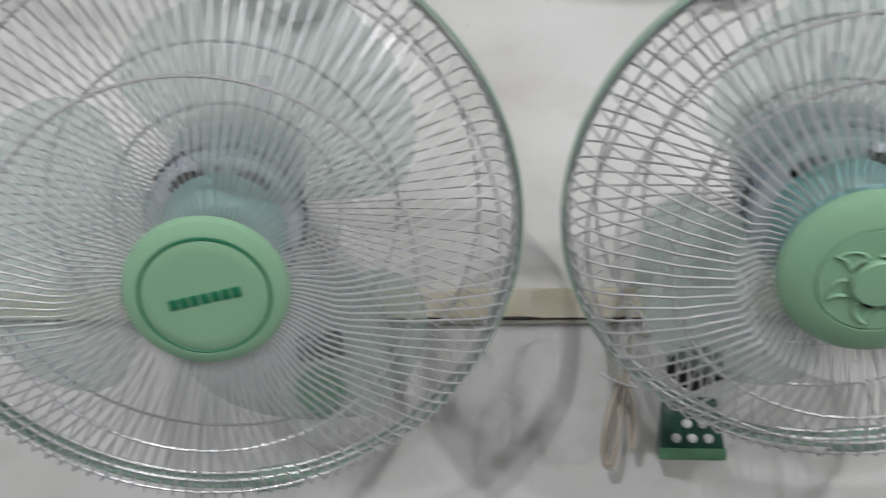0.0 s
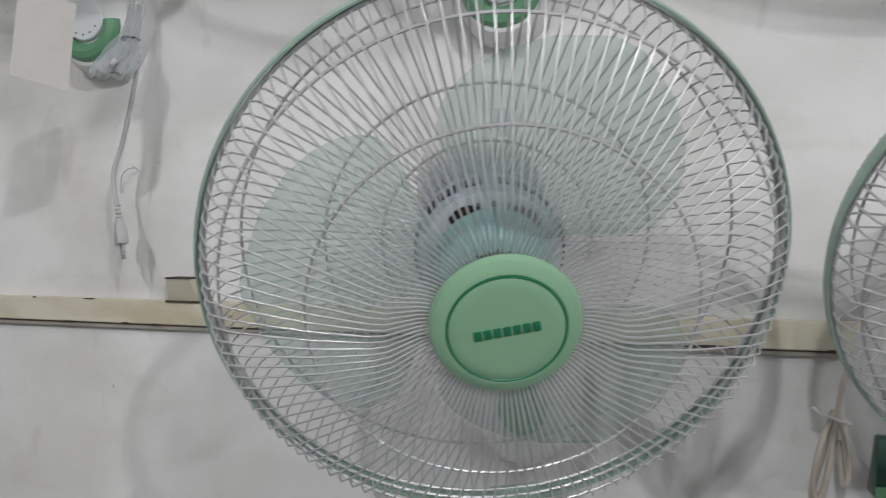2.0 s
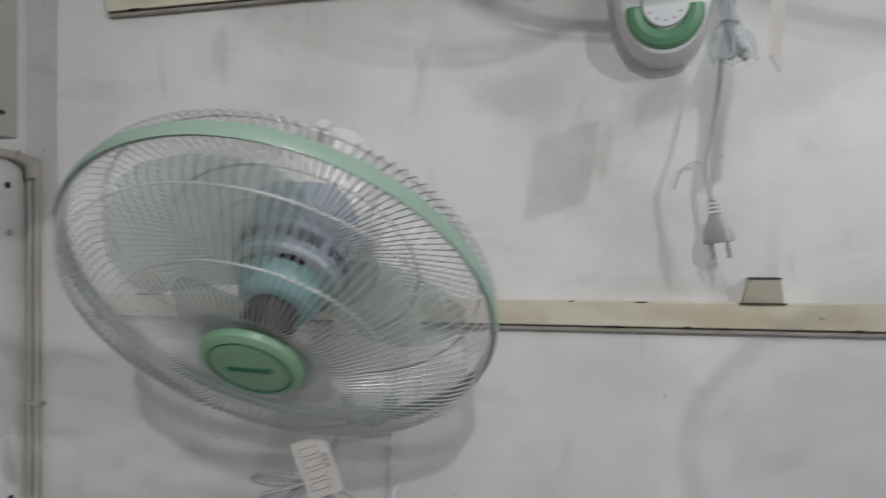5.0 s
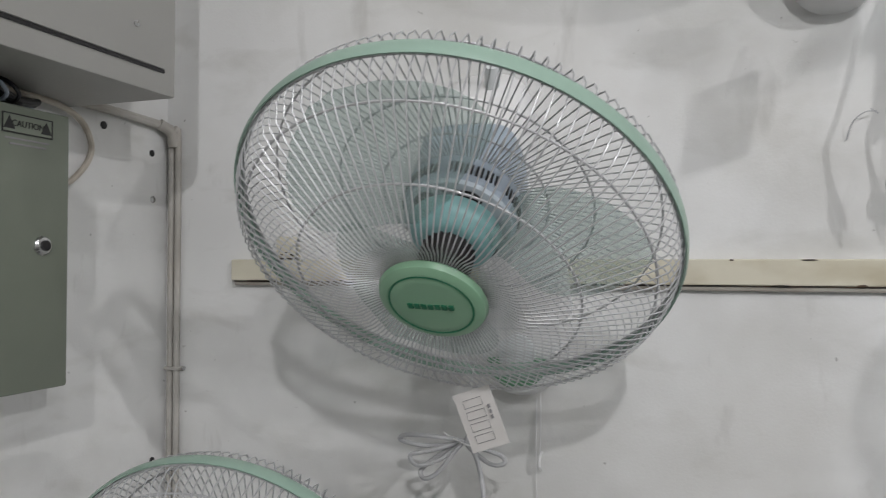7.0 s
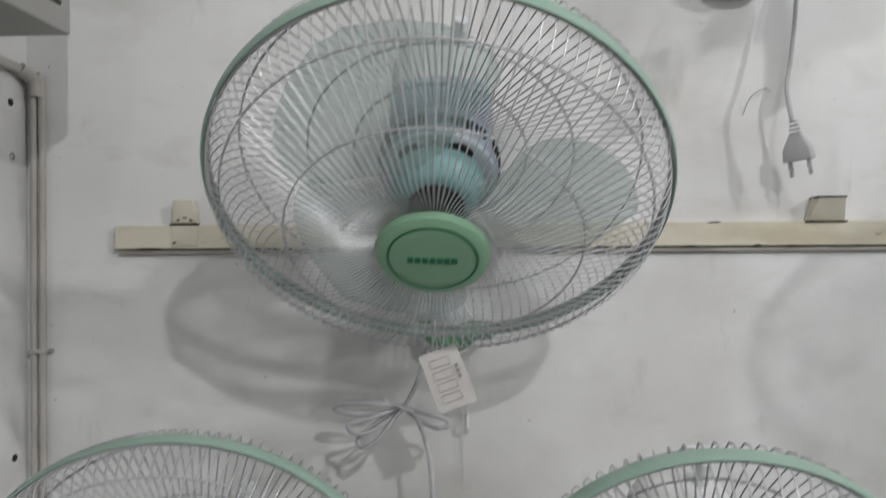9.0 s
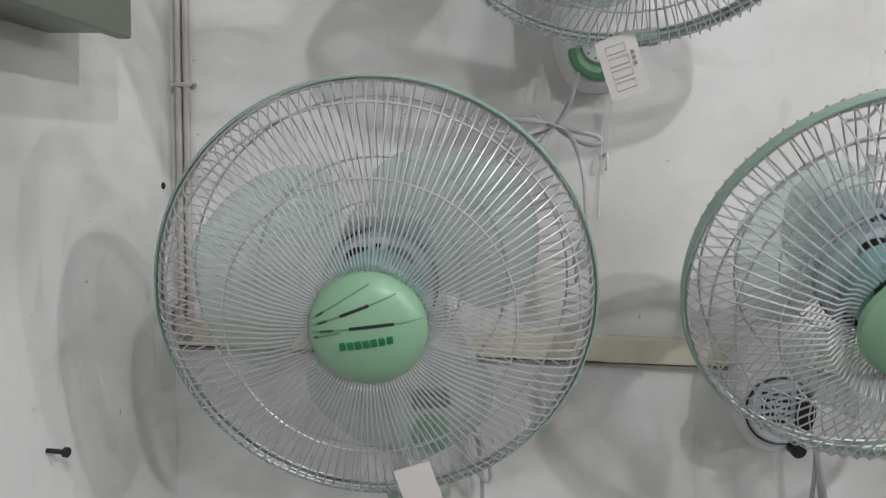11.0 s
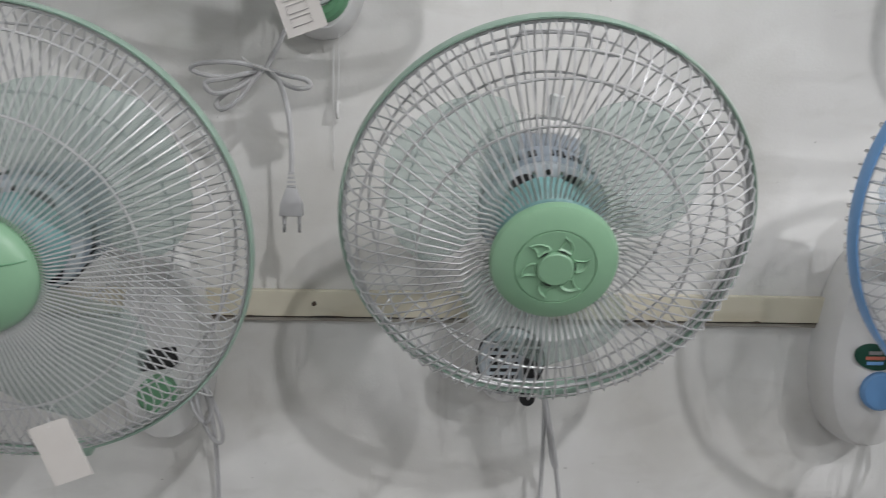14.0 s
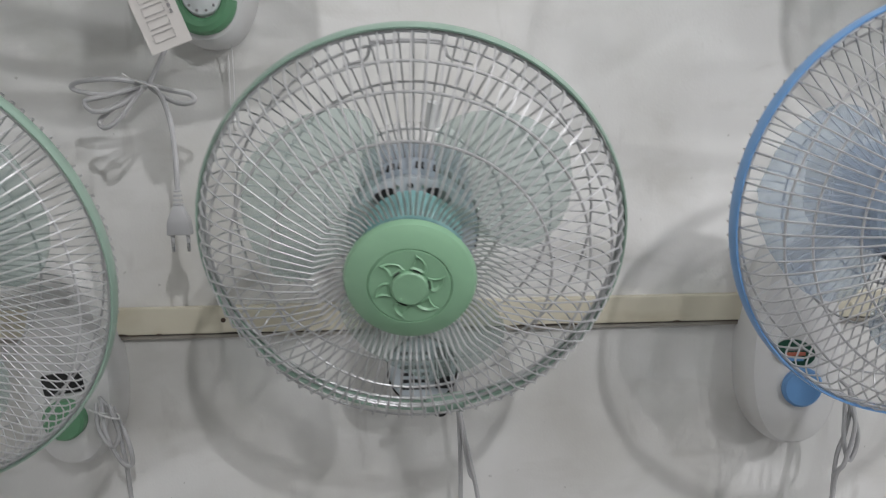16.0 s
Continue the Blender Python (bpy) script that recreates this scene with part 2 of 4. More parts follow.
def cap_round(parent, R, h, turn):
    """Round green cap with a dark ring line and a row of small dark blocks where the maker's mark stands."""
    cap = part("hub_cap", shared(("cap", h), lambda: finish(lathe([(0.0500, h - 0.0105), (0.0510, h - 0.0085), (0.0490, h - 0.0035), (0.043, h - 0.0005), (0.0405, h - 0.0002), (0.039, h - 0.0012), (0.0375, h - 0.0002), (0.03, h), (0.004, h + 0.0006)], 72), "hub_cap", GREEN)), GREEN, parent, "glossy mint green cap with a dark ring")
    part("ring_line", shared(("line", h), lambda: finish(ring_wire(0.039, h - 0.0006, 0.0009, 96), "ring_line", DARKGREEN)), DARKGREEN, cap, "dark green ring")
    for i in range(7):
        bm = box(-0.0026, 0.0026, -0.0034, 0.0034, 0, 0.0012, 0.0004)
        bm.transform(pose(0, 0, h + 0.0001, 0, 0, turn) @ pose((i - 3) * 0.0064, 0, 0))
        part("mark_block", bm, DARKGREEN, cap)
    return cap


def cap_dome(parent, R, h, turn):
    """Domed green cap with four swept grooves, their shade put in as darker green, and a row of small dark blocks."""
    prof = [(0.052, h - 0.036), (0.053, h - 0.026)] + [(0.053 * math.cos(a), h - 0.026 + 0.026 * math.sin(a)) for a in [i * math.pi / 20 for i in range(1, 10)]]
    cap = part("hub_cap", lathe(prof, 72), GREEN, parent, "domed mint green cap with shade-coloured grooves")

    def on(x, y):
        q = min(0.999, (x * x + y * y) / 0.053 ** 2)
        return (x, y, h - 0.026 + 0.026 * math.sqrt(1 - q) + 0.0003)

    def swept(x0, y0, xm, ym, x1, y1, a, b, w, mat, name, label):
        pts = [on((1 - t) ** 2 * x0 + 2 * t * (1 - t) * xm + t * t * x1, (1 - t) ** 2 * y0 + 2 * t * (1 - t) * ym + t * t * y1) for t in [a + (b - a) * i / 14 for i in range(15)]]
        part(name, tube(pts, w, 6), mat, cap, label)

    for x0, y0, xm, ym, x1, y1, cut in ((-0.048, 0.012, -0.026, 0.030, 0.002, 0.046, None), (-0.048, 0.006, -0.020, 0.022, 0.025, 0.038, (0.42, 0.74)), (-0.048, 0.000, -0.008, 0.014, 0.048, 0.0145, (0.40, 0.78)), (-0.047, -0.005, -0.036, 0.000, -0.022, 0.005, None)):
        # groove shade drawn as a thin darker green line, not recessed
        swept(x0, y0, xm, ym, x1, y1, 0.0, 1.0, 0.0007, CRESCENT, "groove", "swept groove, its shade painted as darker green")
        swept(x0, y0, xm, ym, x1, y1, 0.10, 0.24, 0.0011, PANELGREEN, "slot", "dark slot")
        if cut:
            swept(x0, y0, xm, ym, x1, y1, *cut, 0.0014, BLACK, "slot", "black swept slot")
    for i in range(7):
        bm = box(-0.0026, 0.0026, -0.0034, 0.0034, -0.0005, 0.0009, 0.0004)
        x, y = (i - 3) * 0.0069, -0.004
        c, s = math.cos(radians(turn)), math.sin(radians(turn))
        p = on(x * c - y * s, x * s + y * c)
        bm.transform(Matrix.Translation(p) @ pose(0, 0, 0, 0, 0, turn))
        part("mark_block", bm, DARKGREEN, cap)
    return cap


def cap_flower(parent, R, h, turn, mat=GREEN):
    """Shallow cap with a raised middle button and six hollow petals round it."""
    bm = lathe([(0.0530, h - 0.0160), (0.0545, h - 0.0120), (0.0525, h - 0.0070), (0.046, h - 0.003), (0.0345, h - 0.0008), (0.0338, h - 0.0022), (0.0330, h - 0.0006), (0.003, h)], 72)
    cap = part("hub_cap", bm, mat, parent, "mint green cap with six hollow petals" if mat is GREEN else "sky blue cap with six hollow petals")
    part("button", lathe([(0.0148, h - 0.003), (0.0150, h + 0.0028), (0.0140, h + 0.0040), (0.004, h + 0.0044)], 40), mat, cap)
    for i in range(6):
        bm = bmesh.new()
        outline = [(0.0165, -0.0062), (0.0205, -0.0064), (0.0240, -0.0042), (0.0270, -0.0006), (0.0290, 0.0052), (0.0252, 0.0036), (0.0210, 0.0040), (0.0168, 0.0056)]
        loops = []
        for k, (grow, z) in enumerate(((1.16, 0.0002), (1.0, 0.0014), (0.86, 0.0007), (0.62, -0.0006))):
            loops.append([bm.verts.new((0.0220 + (x - 0.0220) * grow, y * grow, h + z)) for x, y in outline])
        for a, b in zip(loops, loops[1:]):
            for j in range(8):
                bm.faces.new((a[j], a[(j + 1) % 8], b[(j + 1) % 8], b[j]))
        bm.faces.new(loops[-1])
        bm.transform(pose(0, 0, 0, 0, 0, turn + 60 * i))
        petal = part("petal", bm, mat, cap)
        slot = tube([(0.0160, -0.0036, h + 0.0012), (0.0166, 0.0, h + 0.0014), (0.0164, 0.0036, h + 0.0012)], 0.0007, 5)
        slot.transform(pose(0, 0, 0, 0, 0, turn + 60 * i))
        if i in (0, 1, 2, 4):
            part("slot", slot, BLACK, petal, "black slot")
    return cap


def squared(profile, n=48, power=4.0):
    """A body about z with a rounded-square outline from (half width, height) pairs."""
    bm = bmesh.new()
    rings = []
    for w, z in profile:
        ring = []
        for i in range(n):
            a = 2 * math.pi * i / n
            c, q = math.cos(a), math.sin(a)
            k = w / (abs(c) ** power + abs(q) ** power) ** (1 / power)
            ring.append(bm.verts.new((k * c, k * q, z)))
        rings.append(ring)
    for a, b in zip(rings, rings[1:]):
        for i in range(n):
            bm.faces.new((a[i], a[(i + 1) % n], b[(i + 1) % n], b[i]))
    bm.faces.new(rings[0][::-1])
    bm.faces.new(rings[-1])
    return bm


def motor(parent, big, mat):
    """Motor behind the blades: front plate with oval vents and screws, slotted drum, squarish housing, rounded white rear cover."""
    s = 1.0 if big else 1.03
    ext = 0.030 if big else 0.010
    body = part("motor_housing", shared(("motor", big), lambda: finish(lathe([(0.020 * s, -0.026), (0.052 * s, -0.027), (0.0575 * s, -0.034), (0.0590 * s, -0.058), (0.0560 * s, -0.066), (0.030 * s, -0.067)], 48), "motor_housing", mat)), mat, parent, "blue-grey motor drum with black vents")
    part("gear_housing", shared(("gear", big), lambda: finish(squared([(0.046 * s, -0.062), (0.0500 * s, -0.068), (0.0520 * s, -0.112), (0.050 * s, -0.118)]), "gear_housing", mat)), mat, body, "squarish blue-grey housing")
    part("rear_cover", shared(("cover", big), lambda: finish(squared([(0.0525 * s, -0.114), (0.0545 * s, -0.118), (0.0555 * s, -0.142 - ext), (0.052 * s, -0.164 - ext), (0.042 * s, -0.184 - ext), (0.015 * s, -0.193 - ext)], power=3.0), "rear_cover", WHITE)), WHITE, body, "white rounded rear cover")
    part("front_plate", shared(("plate", big), lambda: finish(lathe([(0.018 * s, -0.0200), (0.050 * s, -0.021), (0.0545 * s, -0.024), (0.0545 * s, -0.030)], 48), "front_plate", PLATE)), PLATE, body)
    for a in (58, 122, 238, 302):
        bm = lathe([(0.0085, -0.001), (0.0088, 0.0012), (0.007, 0.0018)], 18)
        bm.transform(pose(0, 0, -0.0218, 0, 0, a) @ pose(0.0440 * s, 0, 0.0002) @ Matrix.Diagonal((0.80, 1.45, 1, 1)))
        part("vent", bm, BLACK, body, "black oval vent")
    for i in range(72):
        bm = box(-0.0010, 0.0010, 0.0, 0.0016, -0.048, -0.036)
        bm.transform(pose(0, 0, 0, 0, 0, 5 * i) @ pose(0, 0.0578 * s, 0))
        if i % 12 not in (0, 1):
            part("slot", shared(("slot", big, i), lambda: finish(bm, "slot", BLACK)), BLACK, body)
        else:
            bm.free()
    for a in (76, 90, 104, 200, 340):
        bm = lathe([(0.0026, 0), (0.0024, 0.0012), (0.001, 0.0016)], 12)
        bm.transform(pose(0, 0, -0.0212, 0, 0, a) @ pose(0.0480 * s, 0, 0.0002))
        part("screw", bm, BLACK if a == 90 else STEEL, body)
    body.matrix_local = pose(0, 0, 0 if big else 0.014)
    part("swing_knob", tube([(0.016, 0.044 * s, -0.142 - ext), (0.022, 0.078 * s, -0.145 - ext)], 0.008, 12), PALE, body)
    return body


def egg(cx, z0, z1, w, d, taper=0.16, n=40):
    """A rounded wall bracket body: an upright egg outline that swells from the wall."""
    bm = bmesh.new()
    zc, hh = (z0 + z1) / 2, (z1 - z0) / 2
    loops = []
    for k, y in ((1.0, 0.0), (1.005, -0.45 * d), (0.97, -0.72 * d), (0.88, -0.90 * d), (0.70, -0.98 * d), (0.35, -d)):
        ring = []
        for i in range(n):
            a = 2 * math.pi * i / n
            c, s = math.cos(a), math.sin(a)
            sx = math.copysign(abs(c) ** 0.85, c) * (1 - taper * s)
            ring.append(bm.verts.new((cx + w / 2 * k * sx, y, zc + (hh - w * 0.5 * (1 - k)) * s)))
        loops.append(ring)
    for a, b in zip(loops, loops[1:]):
        for i in range(n):
            bm.faces.new((a[i], a[(i + 1) % n], b[(i + 1) % n], b[i]))
    bm.faces.new(loops[0][::-1])
    bm.faces.new(loops[-1])
    return bm


def disc(r, depth, n=32, edge=0.0015):
    """A flat round button that faces -y."""
    bm = lathe([(r, 0), (r, depth - edge), (r - edge, depth), (r * 0.3, depth + 0.0004)], n)
    bm.transform(Matrix.Rotation(radians(90), 4, "X"))
    return bm


def wall_fan(label, c, yaw, tilt, R, h, front, rear, cap, turn, blades, count, spin, mount, rim=RIMGREEN, big=True, blue=False):
    """A wall fan: guard, rim, cap, blades and motor about its axis, and a bracket body on the wall. mount: (x, bottom, top, width, depth, style)."""
    m = head_pose(c, yaw, tilt)
    fan = thing("wall_fan", label, "fan", m, "wall fans on rails")
    key = (round(R, 4), count, big)
    band = part("rim", shared(("rim", key, rim.name), lambda: finish(lathe([(R - 0.0008, -0.0080), (R + 0.0010, -0.0085), (R + 0.0022, -0.004), (R + 0.0022, 0.004), (R + 0.0008, 0.0085), (R - 0.0008, 0.0080), (R - 0.0006, 0.0), (R - 0.0008, -0.0080)], 128, caps=False), "rim", rim)), rim, fan, "sky blue rim" if blue else "sage green rim")
    clip = box(-0.020, 0.020, -R - 0.007, -R + 0.004, -0.010, 0.010, 0.002)
    clip.transform(pose(0, 0, 0, 0, 0, 8))
    part("clip", clip, rim, band)
    thick = 0.00078 if big else 0.00092
    g = part("front_guard", shared(("fr0", key), lambda: finish(ring_wire(R - 0.003, 0.004, 0.0016), "front_guard", WIRE)), WIRE, fan, "bright plated wire front guard")
    wires(g, ("front", key), front, count, thick)
    for r in (0.132, 0.193) if big else (0.116, 0.150, 0.170):
        zz = float(np.interp(r, [p[0] for p in front], [p[1] for p in front]))
        part("guard_ring", shared(("fr", key, r), lambda: finish(ring_wire(r, zz - 0.0018, 0.0012), "guard_ring", WIRE)), WIRE, g)
    b = part("rear_guard", shared(("rr0", key), lambda: finish(ring_wire(R - 0.003, -0.005, 0.0016), "rear_guard", WIRE)), WIRE, fan, "plated wire rear guard")
    wires(b, ("rear", key), rear, count, thick)
    rr = [p[0] for p in rear][::-1]
    rz = [p[1] for p in rear][::-1]
    for r in (0.085, 0.130, R - 0.022):
        zz = float(np.interp(r, rr, rz))
        part("guard_ring", shared(("rr", key, r), lambda: finish(ring_wire(r, zz - 0.0016, 0.0012), "guard_ring", WIRE)), WIRE, b)
    hook = [(-0.055, R * 0.77, 0), (-0.036, R * 0.80, 0), (-0.031, R * 0.86, 0), (-0.024, R * 0.885, 0), (0.024, R * 0.885, 0), (0.031, R * 0.86, 0), (0.036, R * 0.80, 0), (0.055, R * 0.77, 0)]
    if not big:
        part("carry_loop", tube([(x, y, float(np.interp(y, rr, rz)) - 0.003) for x, y, z in hook], 0.0015, 6, smooth=4), WIRE, b)
    cap(fan, R, h, turn)
    # blades and their hub
    hub = part("blade_hub", shared(("hub", blue), lambda: finish(lathe([(0.0425, -0.020), (0.0455, -0.017), (0.0430, -0.006), (0.0385, 0.003), (0.0340, 0.008), (0.029, 0.0105), (0.006, 0.0115)], 40), "blade_hub", BLADEBLUE if blue else TEAL)), TEAL, fan, "teal ribbed blade hub")
    hub.matrix_local = pose(0, 0, 0 if big else 0.008)
    nut = lathe([(0.0235, 0.010), (0.0245, 0.040), (0.021, 0.047), (0.008, 0.048)], 32)
    part("nut", nut, BROWN, hub, "dark brown ribbed nut")
    for i in range(20):
        bm = box(-0.0011, 0.0011, 0.0236, 0.0262, 0.012, 0.043)
        bm.transform(pose(0, 0, 0, 0, 0, 18 * i))
        part("rib", shared(("rib", i), lambda: finish(bm, "rib", BROWN)), BROWN, hub)
    bl = shared(("blade", blue, blades), lambda: blade_mesh(0.031, blades, 0.89 if big else 0.80, -0.34, 0.06, BLADEBLUE if blue else BLADE))
    for i in range(3):
        ob = part("blade", bl, None, fan, "milky blue see-through blade" if blue else "milky mint see-through blade")
        ob.matrix_local = pose(0, 0, -0.003, 0, 0, spin + 120 * i)
    motor(fan, big, MOTOR)
    # bracket on the wall
    inv = m.inverted()
    x, z0, z1, w, d, style = mount
    bm = egg(x, z0, z1, w, d)
    bm.transform(inv)
    base = part("wall_bracket", bm, WHITE, fan, "white rounded wall bracket")
    back = m @ Vector((0, -0.03, -0.140))
    bm = tube([(x, -0.035, z1 - 0.045), (x, -0.070, z1 - 0.010), (x + (back.x - x) * 0.5, (back.y - 0.075) / 2, (back.z + z1) / 2), tuple(back)], 0.021, 16, smooth=5)
    bm.transform(inv)
    part("arm", bm, WHITE, fan)

    def put(name, bm, mat, label=""):
        bm.transform(inv)
        return part(name, bm, mat, base, label)

    def at(bm, px, pz, py=None):
        bm.transform(Matrix.Translation((px, -d if py is None else py, pz)))
        return bm

    zp = z0 + 0.052
    if style == "wide_crescent":
        zp = z0 + 0.058
        pts = [(x + 0.034 * math.cos(a), -d + 0.006, zp + 0.034 * math.sin(a)) for a in [math.pi * (0.95 + 1.1 * i / 16) for i in range(17)]]
        put("crescent", tube(pts, 0.0125, 10), CRESCENT, "green crescent band")
        put("dial", at(disc(0.027, 0.007), x, zp + 0.006), PALE, "pale grey dial")
        for i in range(5):
            put("mark", at(disc(0.0014, 0.001, 10, 0.0003), x + 0.020 * math.cos(radians(-150 + 30 * i)), zp + 0.006 + 0.020 * math.sin(radians(-150 + 30 * i)), -d - 0.0072), INK)
    elif style == "crescent":
        pts = [(x + 0.030 * math.cos(a), -d + 0.001, zp + 0.030 * math.sin(a)) for a in [math.pi * (1 + i / 14) for i in range(15)]]
        put("crescent", tube(pts, 0.0105, 10), CRESCENT, "green crescent band")
        put("dial", at(disc(0.024, 0.007), x, zp + 0.006), PALE, "pale grey dial")
        for i in range(4):
            put("mark", at(disc(0.0016, 0.001, 10, 0.0003), x + 0.019 * math.cos(radians(-140 + 33 * i)), zp + 0.006 + 0.019 * math.sin(radians(-140 + 33 * i)), -d - 0.007), INK)
    elif style == "blue":
        put("knob", at(disc(0.0262, 0.008, 48, 0.003), x + 0.003, z0 + 0.086), BLUE, "round sky blue speed knob")
        plate = at(disc(0.022, 0.002, 32, 0.0005), 0, 0, 0)
        plate.transform(Matrix.Translation((x - 0.008, -d - 0.0005, z0 + 0.132)) @ pose(0, 0, 0, 0, 14, 0) @ Matrix.Diagonal((1.25, 1, 0.80, 1)))
        put("sticker", plate, PANELGREEN, "oval green and blue printed sticker")
        for k, (mat, dz, ln) in enumerate(((INK, 0.006, 0.018), (REDINK, -0.001, 0.026), (BLUE, -0.008, 0.022))):
            put("sticker_band", at(box(-ln / 2, ln / 2, -0.0012, 0, -0.0024, 0.0024, 0.0003), x - 0.008, z0 + 0.132 + dz, -d - 0.0028), mat)
    elif style == "slots":
        put("panel", at(disc(0.042, 0.012, 48, 0.003), x, zp + 0.014), PLATE, "grey-green round switch panel")
        ring = tube([(0.044 * math.cos(2 * math.pi * i / 48), 0, 0.044 * math.sin(2 * math.pi * i / 48)) for i in range(48)], 0.0014, 6, closed=True)
        put("panel_edge", at(ring, x, zp + 0.014, -d - 0.004), BLACK, "thin black edge")
        for i in range(6):
            for j in range(3):
                put("slot", at(box(-0.0052, 0.0052, -0.0016, 0, -0.0022, 0.0022, 0.0004), x - 0.022 + 0.013 * j, zp - 0.006 + 0.009 * i, -d - 0.0118), BLACK)
        put("switch", at(box(-0.011, 0.009, -0.014, 0, -0.026, 0.026, 0.002), x + 0.027, zp + 0.020, -d - 0.006), BLACK, "black rocker switch")
        put("knob", at(disc(0.010, 0.018), x + 0.022, z0 + 0.018), BLACK, "black knob")
    elif style == "dots":
        bm = box(-0.032, 0.032, -0.026, 0, -0.029, 0.029, 0.0025)
        for v in bm.verts:
            k = max(0.0, (v.co.z + 0.016) / 0.045)
            v.co.x *= 1 - 0.20 * k
            v.co.y *= 1 - 0.45 * k
        px, pz = x - 0.018, z0 + 0.033
        put("switch_panel", at(bm, px, pz, -d + 0.004), PANELGREEN, "dark green slanted switch panel")
        put("panel_lip", at(box(-0.0315, 0.0315, -0.0012, 0, -0.0275, -0.0165, 0.0005), px, pz, -d - 0.0222), CRESCENT, "green lower lip")
        for dx, dz in ((-0.0045, 0.006), (0.0105, 0.006), (-0.0150, -0.0075), (0.0, -0.0075), (0.0150, -0.0075)):
            k = (dz + 0.016) / 0.045
            bm = disc(0.0045, 0.004, 20, 0.0012)
            bm.transform(pose(0, 0, 0, -15, 0, 0))
            put("push_button", at(bm, px + dx, pz + dz, -d + 0.004 - 0.026 * (1 - 0.45 * k)), WHITE, "white round push button")
        for i in range(5):
            hh = (0.012, 0.021, 0.024, 0.020, 0.015)[i]
            put("slot", at(box(-0.0042, 0.0042, -0.002, 0, -hh, hh, 0.0015), px - 0.016 + 0.0115 * i, z0 + 0.092, -d + 0.0005), BLACK, "black vent slot")
    elif style == "round":
        put("knob", at(disc(0.026, 0.016, 40, 0.003), x, zp + 0.018), CRESCENT, "round green speed knob")
        bm = box(-0.026, 0.026, -0.006, 0, -0.014, 0.014, 0.004)
        bm.transform(pose(0, 0, 0, 0, -8, 0))
        put("vent", at(bm, x - 0.002, zp + 0.064, -d + 0.003), BLACK, "black vent window")
    return fan


# ---- large structure ----
XL = -1.085
for name, dims, mat in (("wall_north", (XL - 0.1, 4.2, 0, 0.12, 0, 3.2), PLASTER), ("wall_west", (XL - 0.12, XL, -4.6, 0.0, 0, 3.2), PLASTER), ("wall_east", (4.2, 4.32, -4.6, 0.0, 0, 3.2), PLASTER),
                        ("wall_south", (XL - 0.1, 4.2, -4.72, -4.6, 0, 3.2), PLASTER), ("floor", (XL - 0.1, 4.3, -4.7, 0.1, -0.1, 0), FLOOR), ("ceiling", (XL - 0.1, 4.3, -4.7, 0.1, 3.2, 3.3), CEILING)):
    tagged(new(name, finish(box(*dims), name, mat, False)), kind="structure")


def rail(name, x0, z, seed, tall):
    """Painted flat rail screwed on the wall, chipped along its lower edge, with a dark strip for the shadow line under
    it.
    """
    ob = tagged(new(name, finish(box(x0, 2.6, -0.012, 0.0, z, z + tall, 0.0016), name, RAIL, False)), "chipped cream painted rail screwed along the wall", kind="structure")
    # shadow line along the rail's foot, made as a thin dark strip
    part("seam", box(x0 + 0.004, 2.58, -0.0095, -0.0005, z - 0.0018, z - 0.0002), CHIP_SHADE, ob, "dark strip painting the shadow line under the rail")
    part("batten", box(x0 + 0.004, 2.58, -0.0085, -0.0004, z - 0.0070, z - 0.0020, 0.0008), BATTEN, ob, "thin grey-brown batten under the rail")
    rnd = random.Random(seed)
    x = x0 + 0.05
    while x < 2.3:
        w = rnd.choice((0.006, 0.010, 0.014, 0.022, 0.05)) * rnd.uniform(0.7, 1.3)
        t = rnd.uniform(0.0005, 0.0019)
        up = rnd.random() < 0.08
        zz = z + tall - 0.0012 if up else z + 0.0002
        bm = bmesh.new()
        ring = [(-w / 2, 0), (-w * 0.3, t * rnd.uniform(0.5, 1)), (0, t * rnd.uniform(0.7, 1.2)), (w * 0.25, t * rnd.uniform(0.4, 1)), (w / 2, 0), (w * 0.2, -0.0008), (-w * 0.2, -0.0008)]
        a = [bm.verts.new((x + u, -0.0126, zz + v)) for u, v in ring]
        b = [bm.verts.new((x + u, -0.0100, zz + v)) for u, v in ring]
        bm.faces.new(a)
        for i in range(7):
            bm.faces.new((a[i], a[i - 1], b[i - 1], b[i]))
        part("paint_chip", bm, CHIP_SHADE, ob, smooth=False)
        x += rnd.uniform(0.03, 0.16)
    x = x0 + 0.15
    while x < 2.4:
        bm = disc(0.0032, 0.002, 16, 0.0008)
        bm.transform(Matrix.Translation((x, -0.0118, z + tall / 2)))
        part("screw_head", bm, CHIP_SHADE if rnd.random() < 0.2 else RAIL, ob)
        x += rnd.uniform(0.30, 0.60)
    return ob


rail("wall_rail_lower", XL + 0.004, 1.5, 3, 0.036)
rail("wall_rail_upper", -0.955, 2.012, 5, 0.032)
rail("wall_rail_top", -0.93, 2.470, 9, 0.040)

# ---- the fans ----
BIGFRONT = [(0.048, 0.0670), (0.058, 0.0685), (0.079, 0.0775), (0.090, 0.0770), (0.130, 0.066), (0.186, 0.044), (0.202, 0.034), (0.210, 0.017), (0.2125, 0.002)]
BIGREAR = [(0.2125, -0.002), (0.2135, -0.020), (0.208, -0.034), (0.194, -0.042), (0.130, -0.052), (0.058, -0.058)]
SMALLFRONT = [(0.053, 0.0580), (0.064, 0.0600), (0.079, 0.0725), (0.112, 0.066), (0.158, 0.047), (0.176, 0.034), (0.184, 0.016), (0.1855, 0.002)]
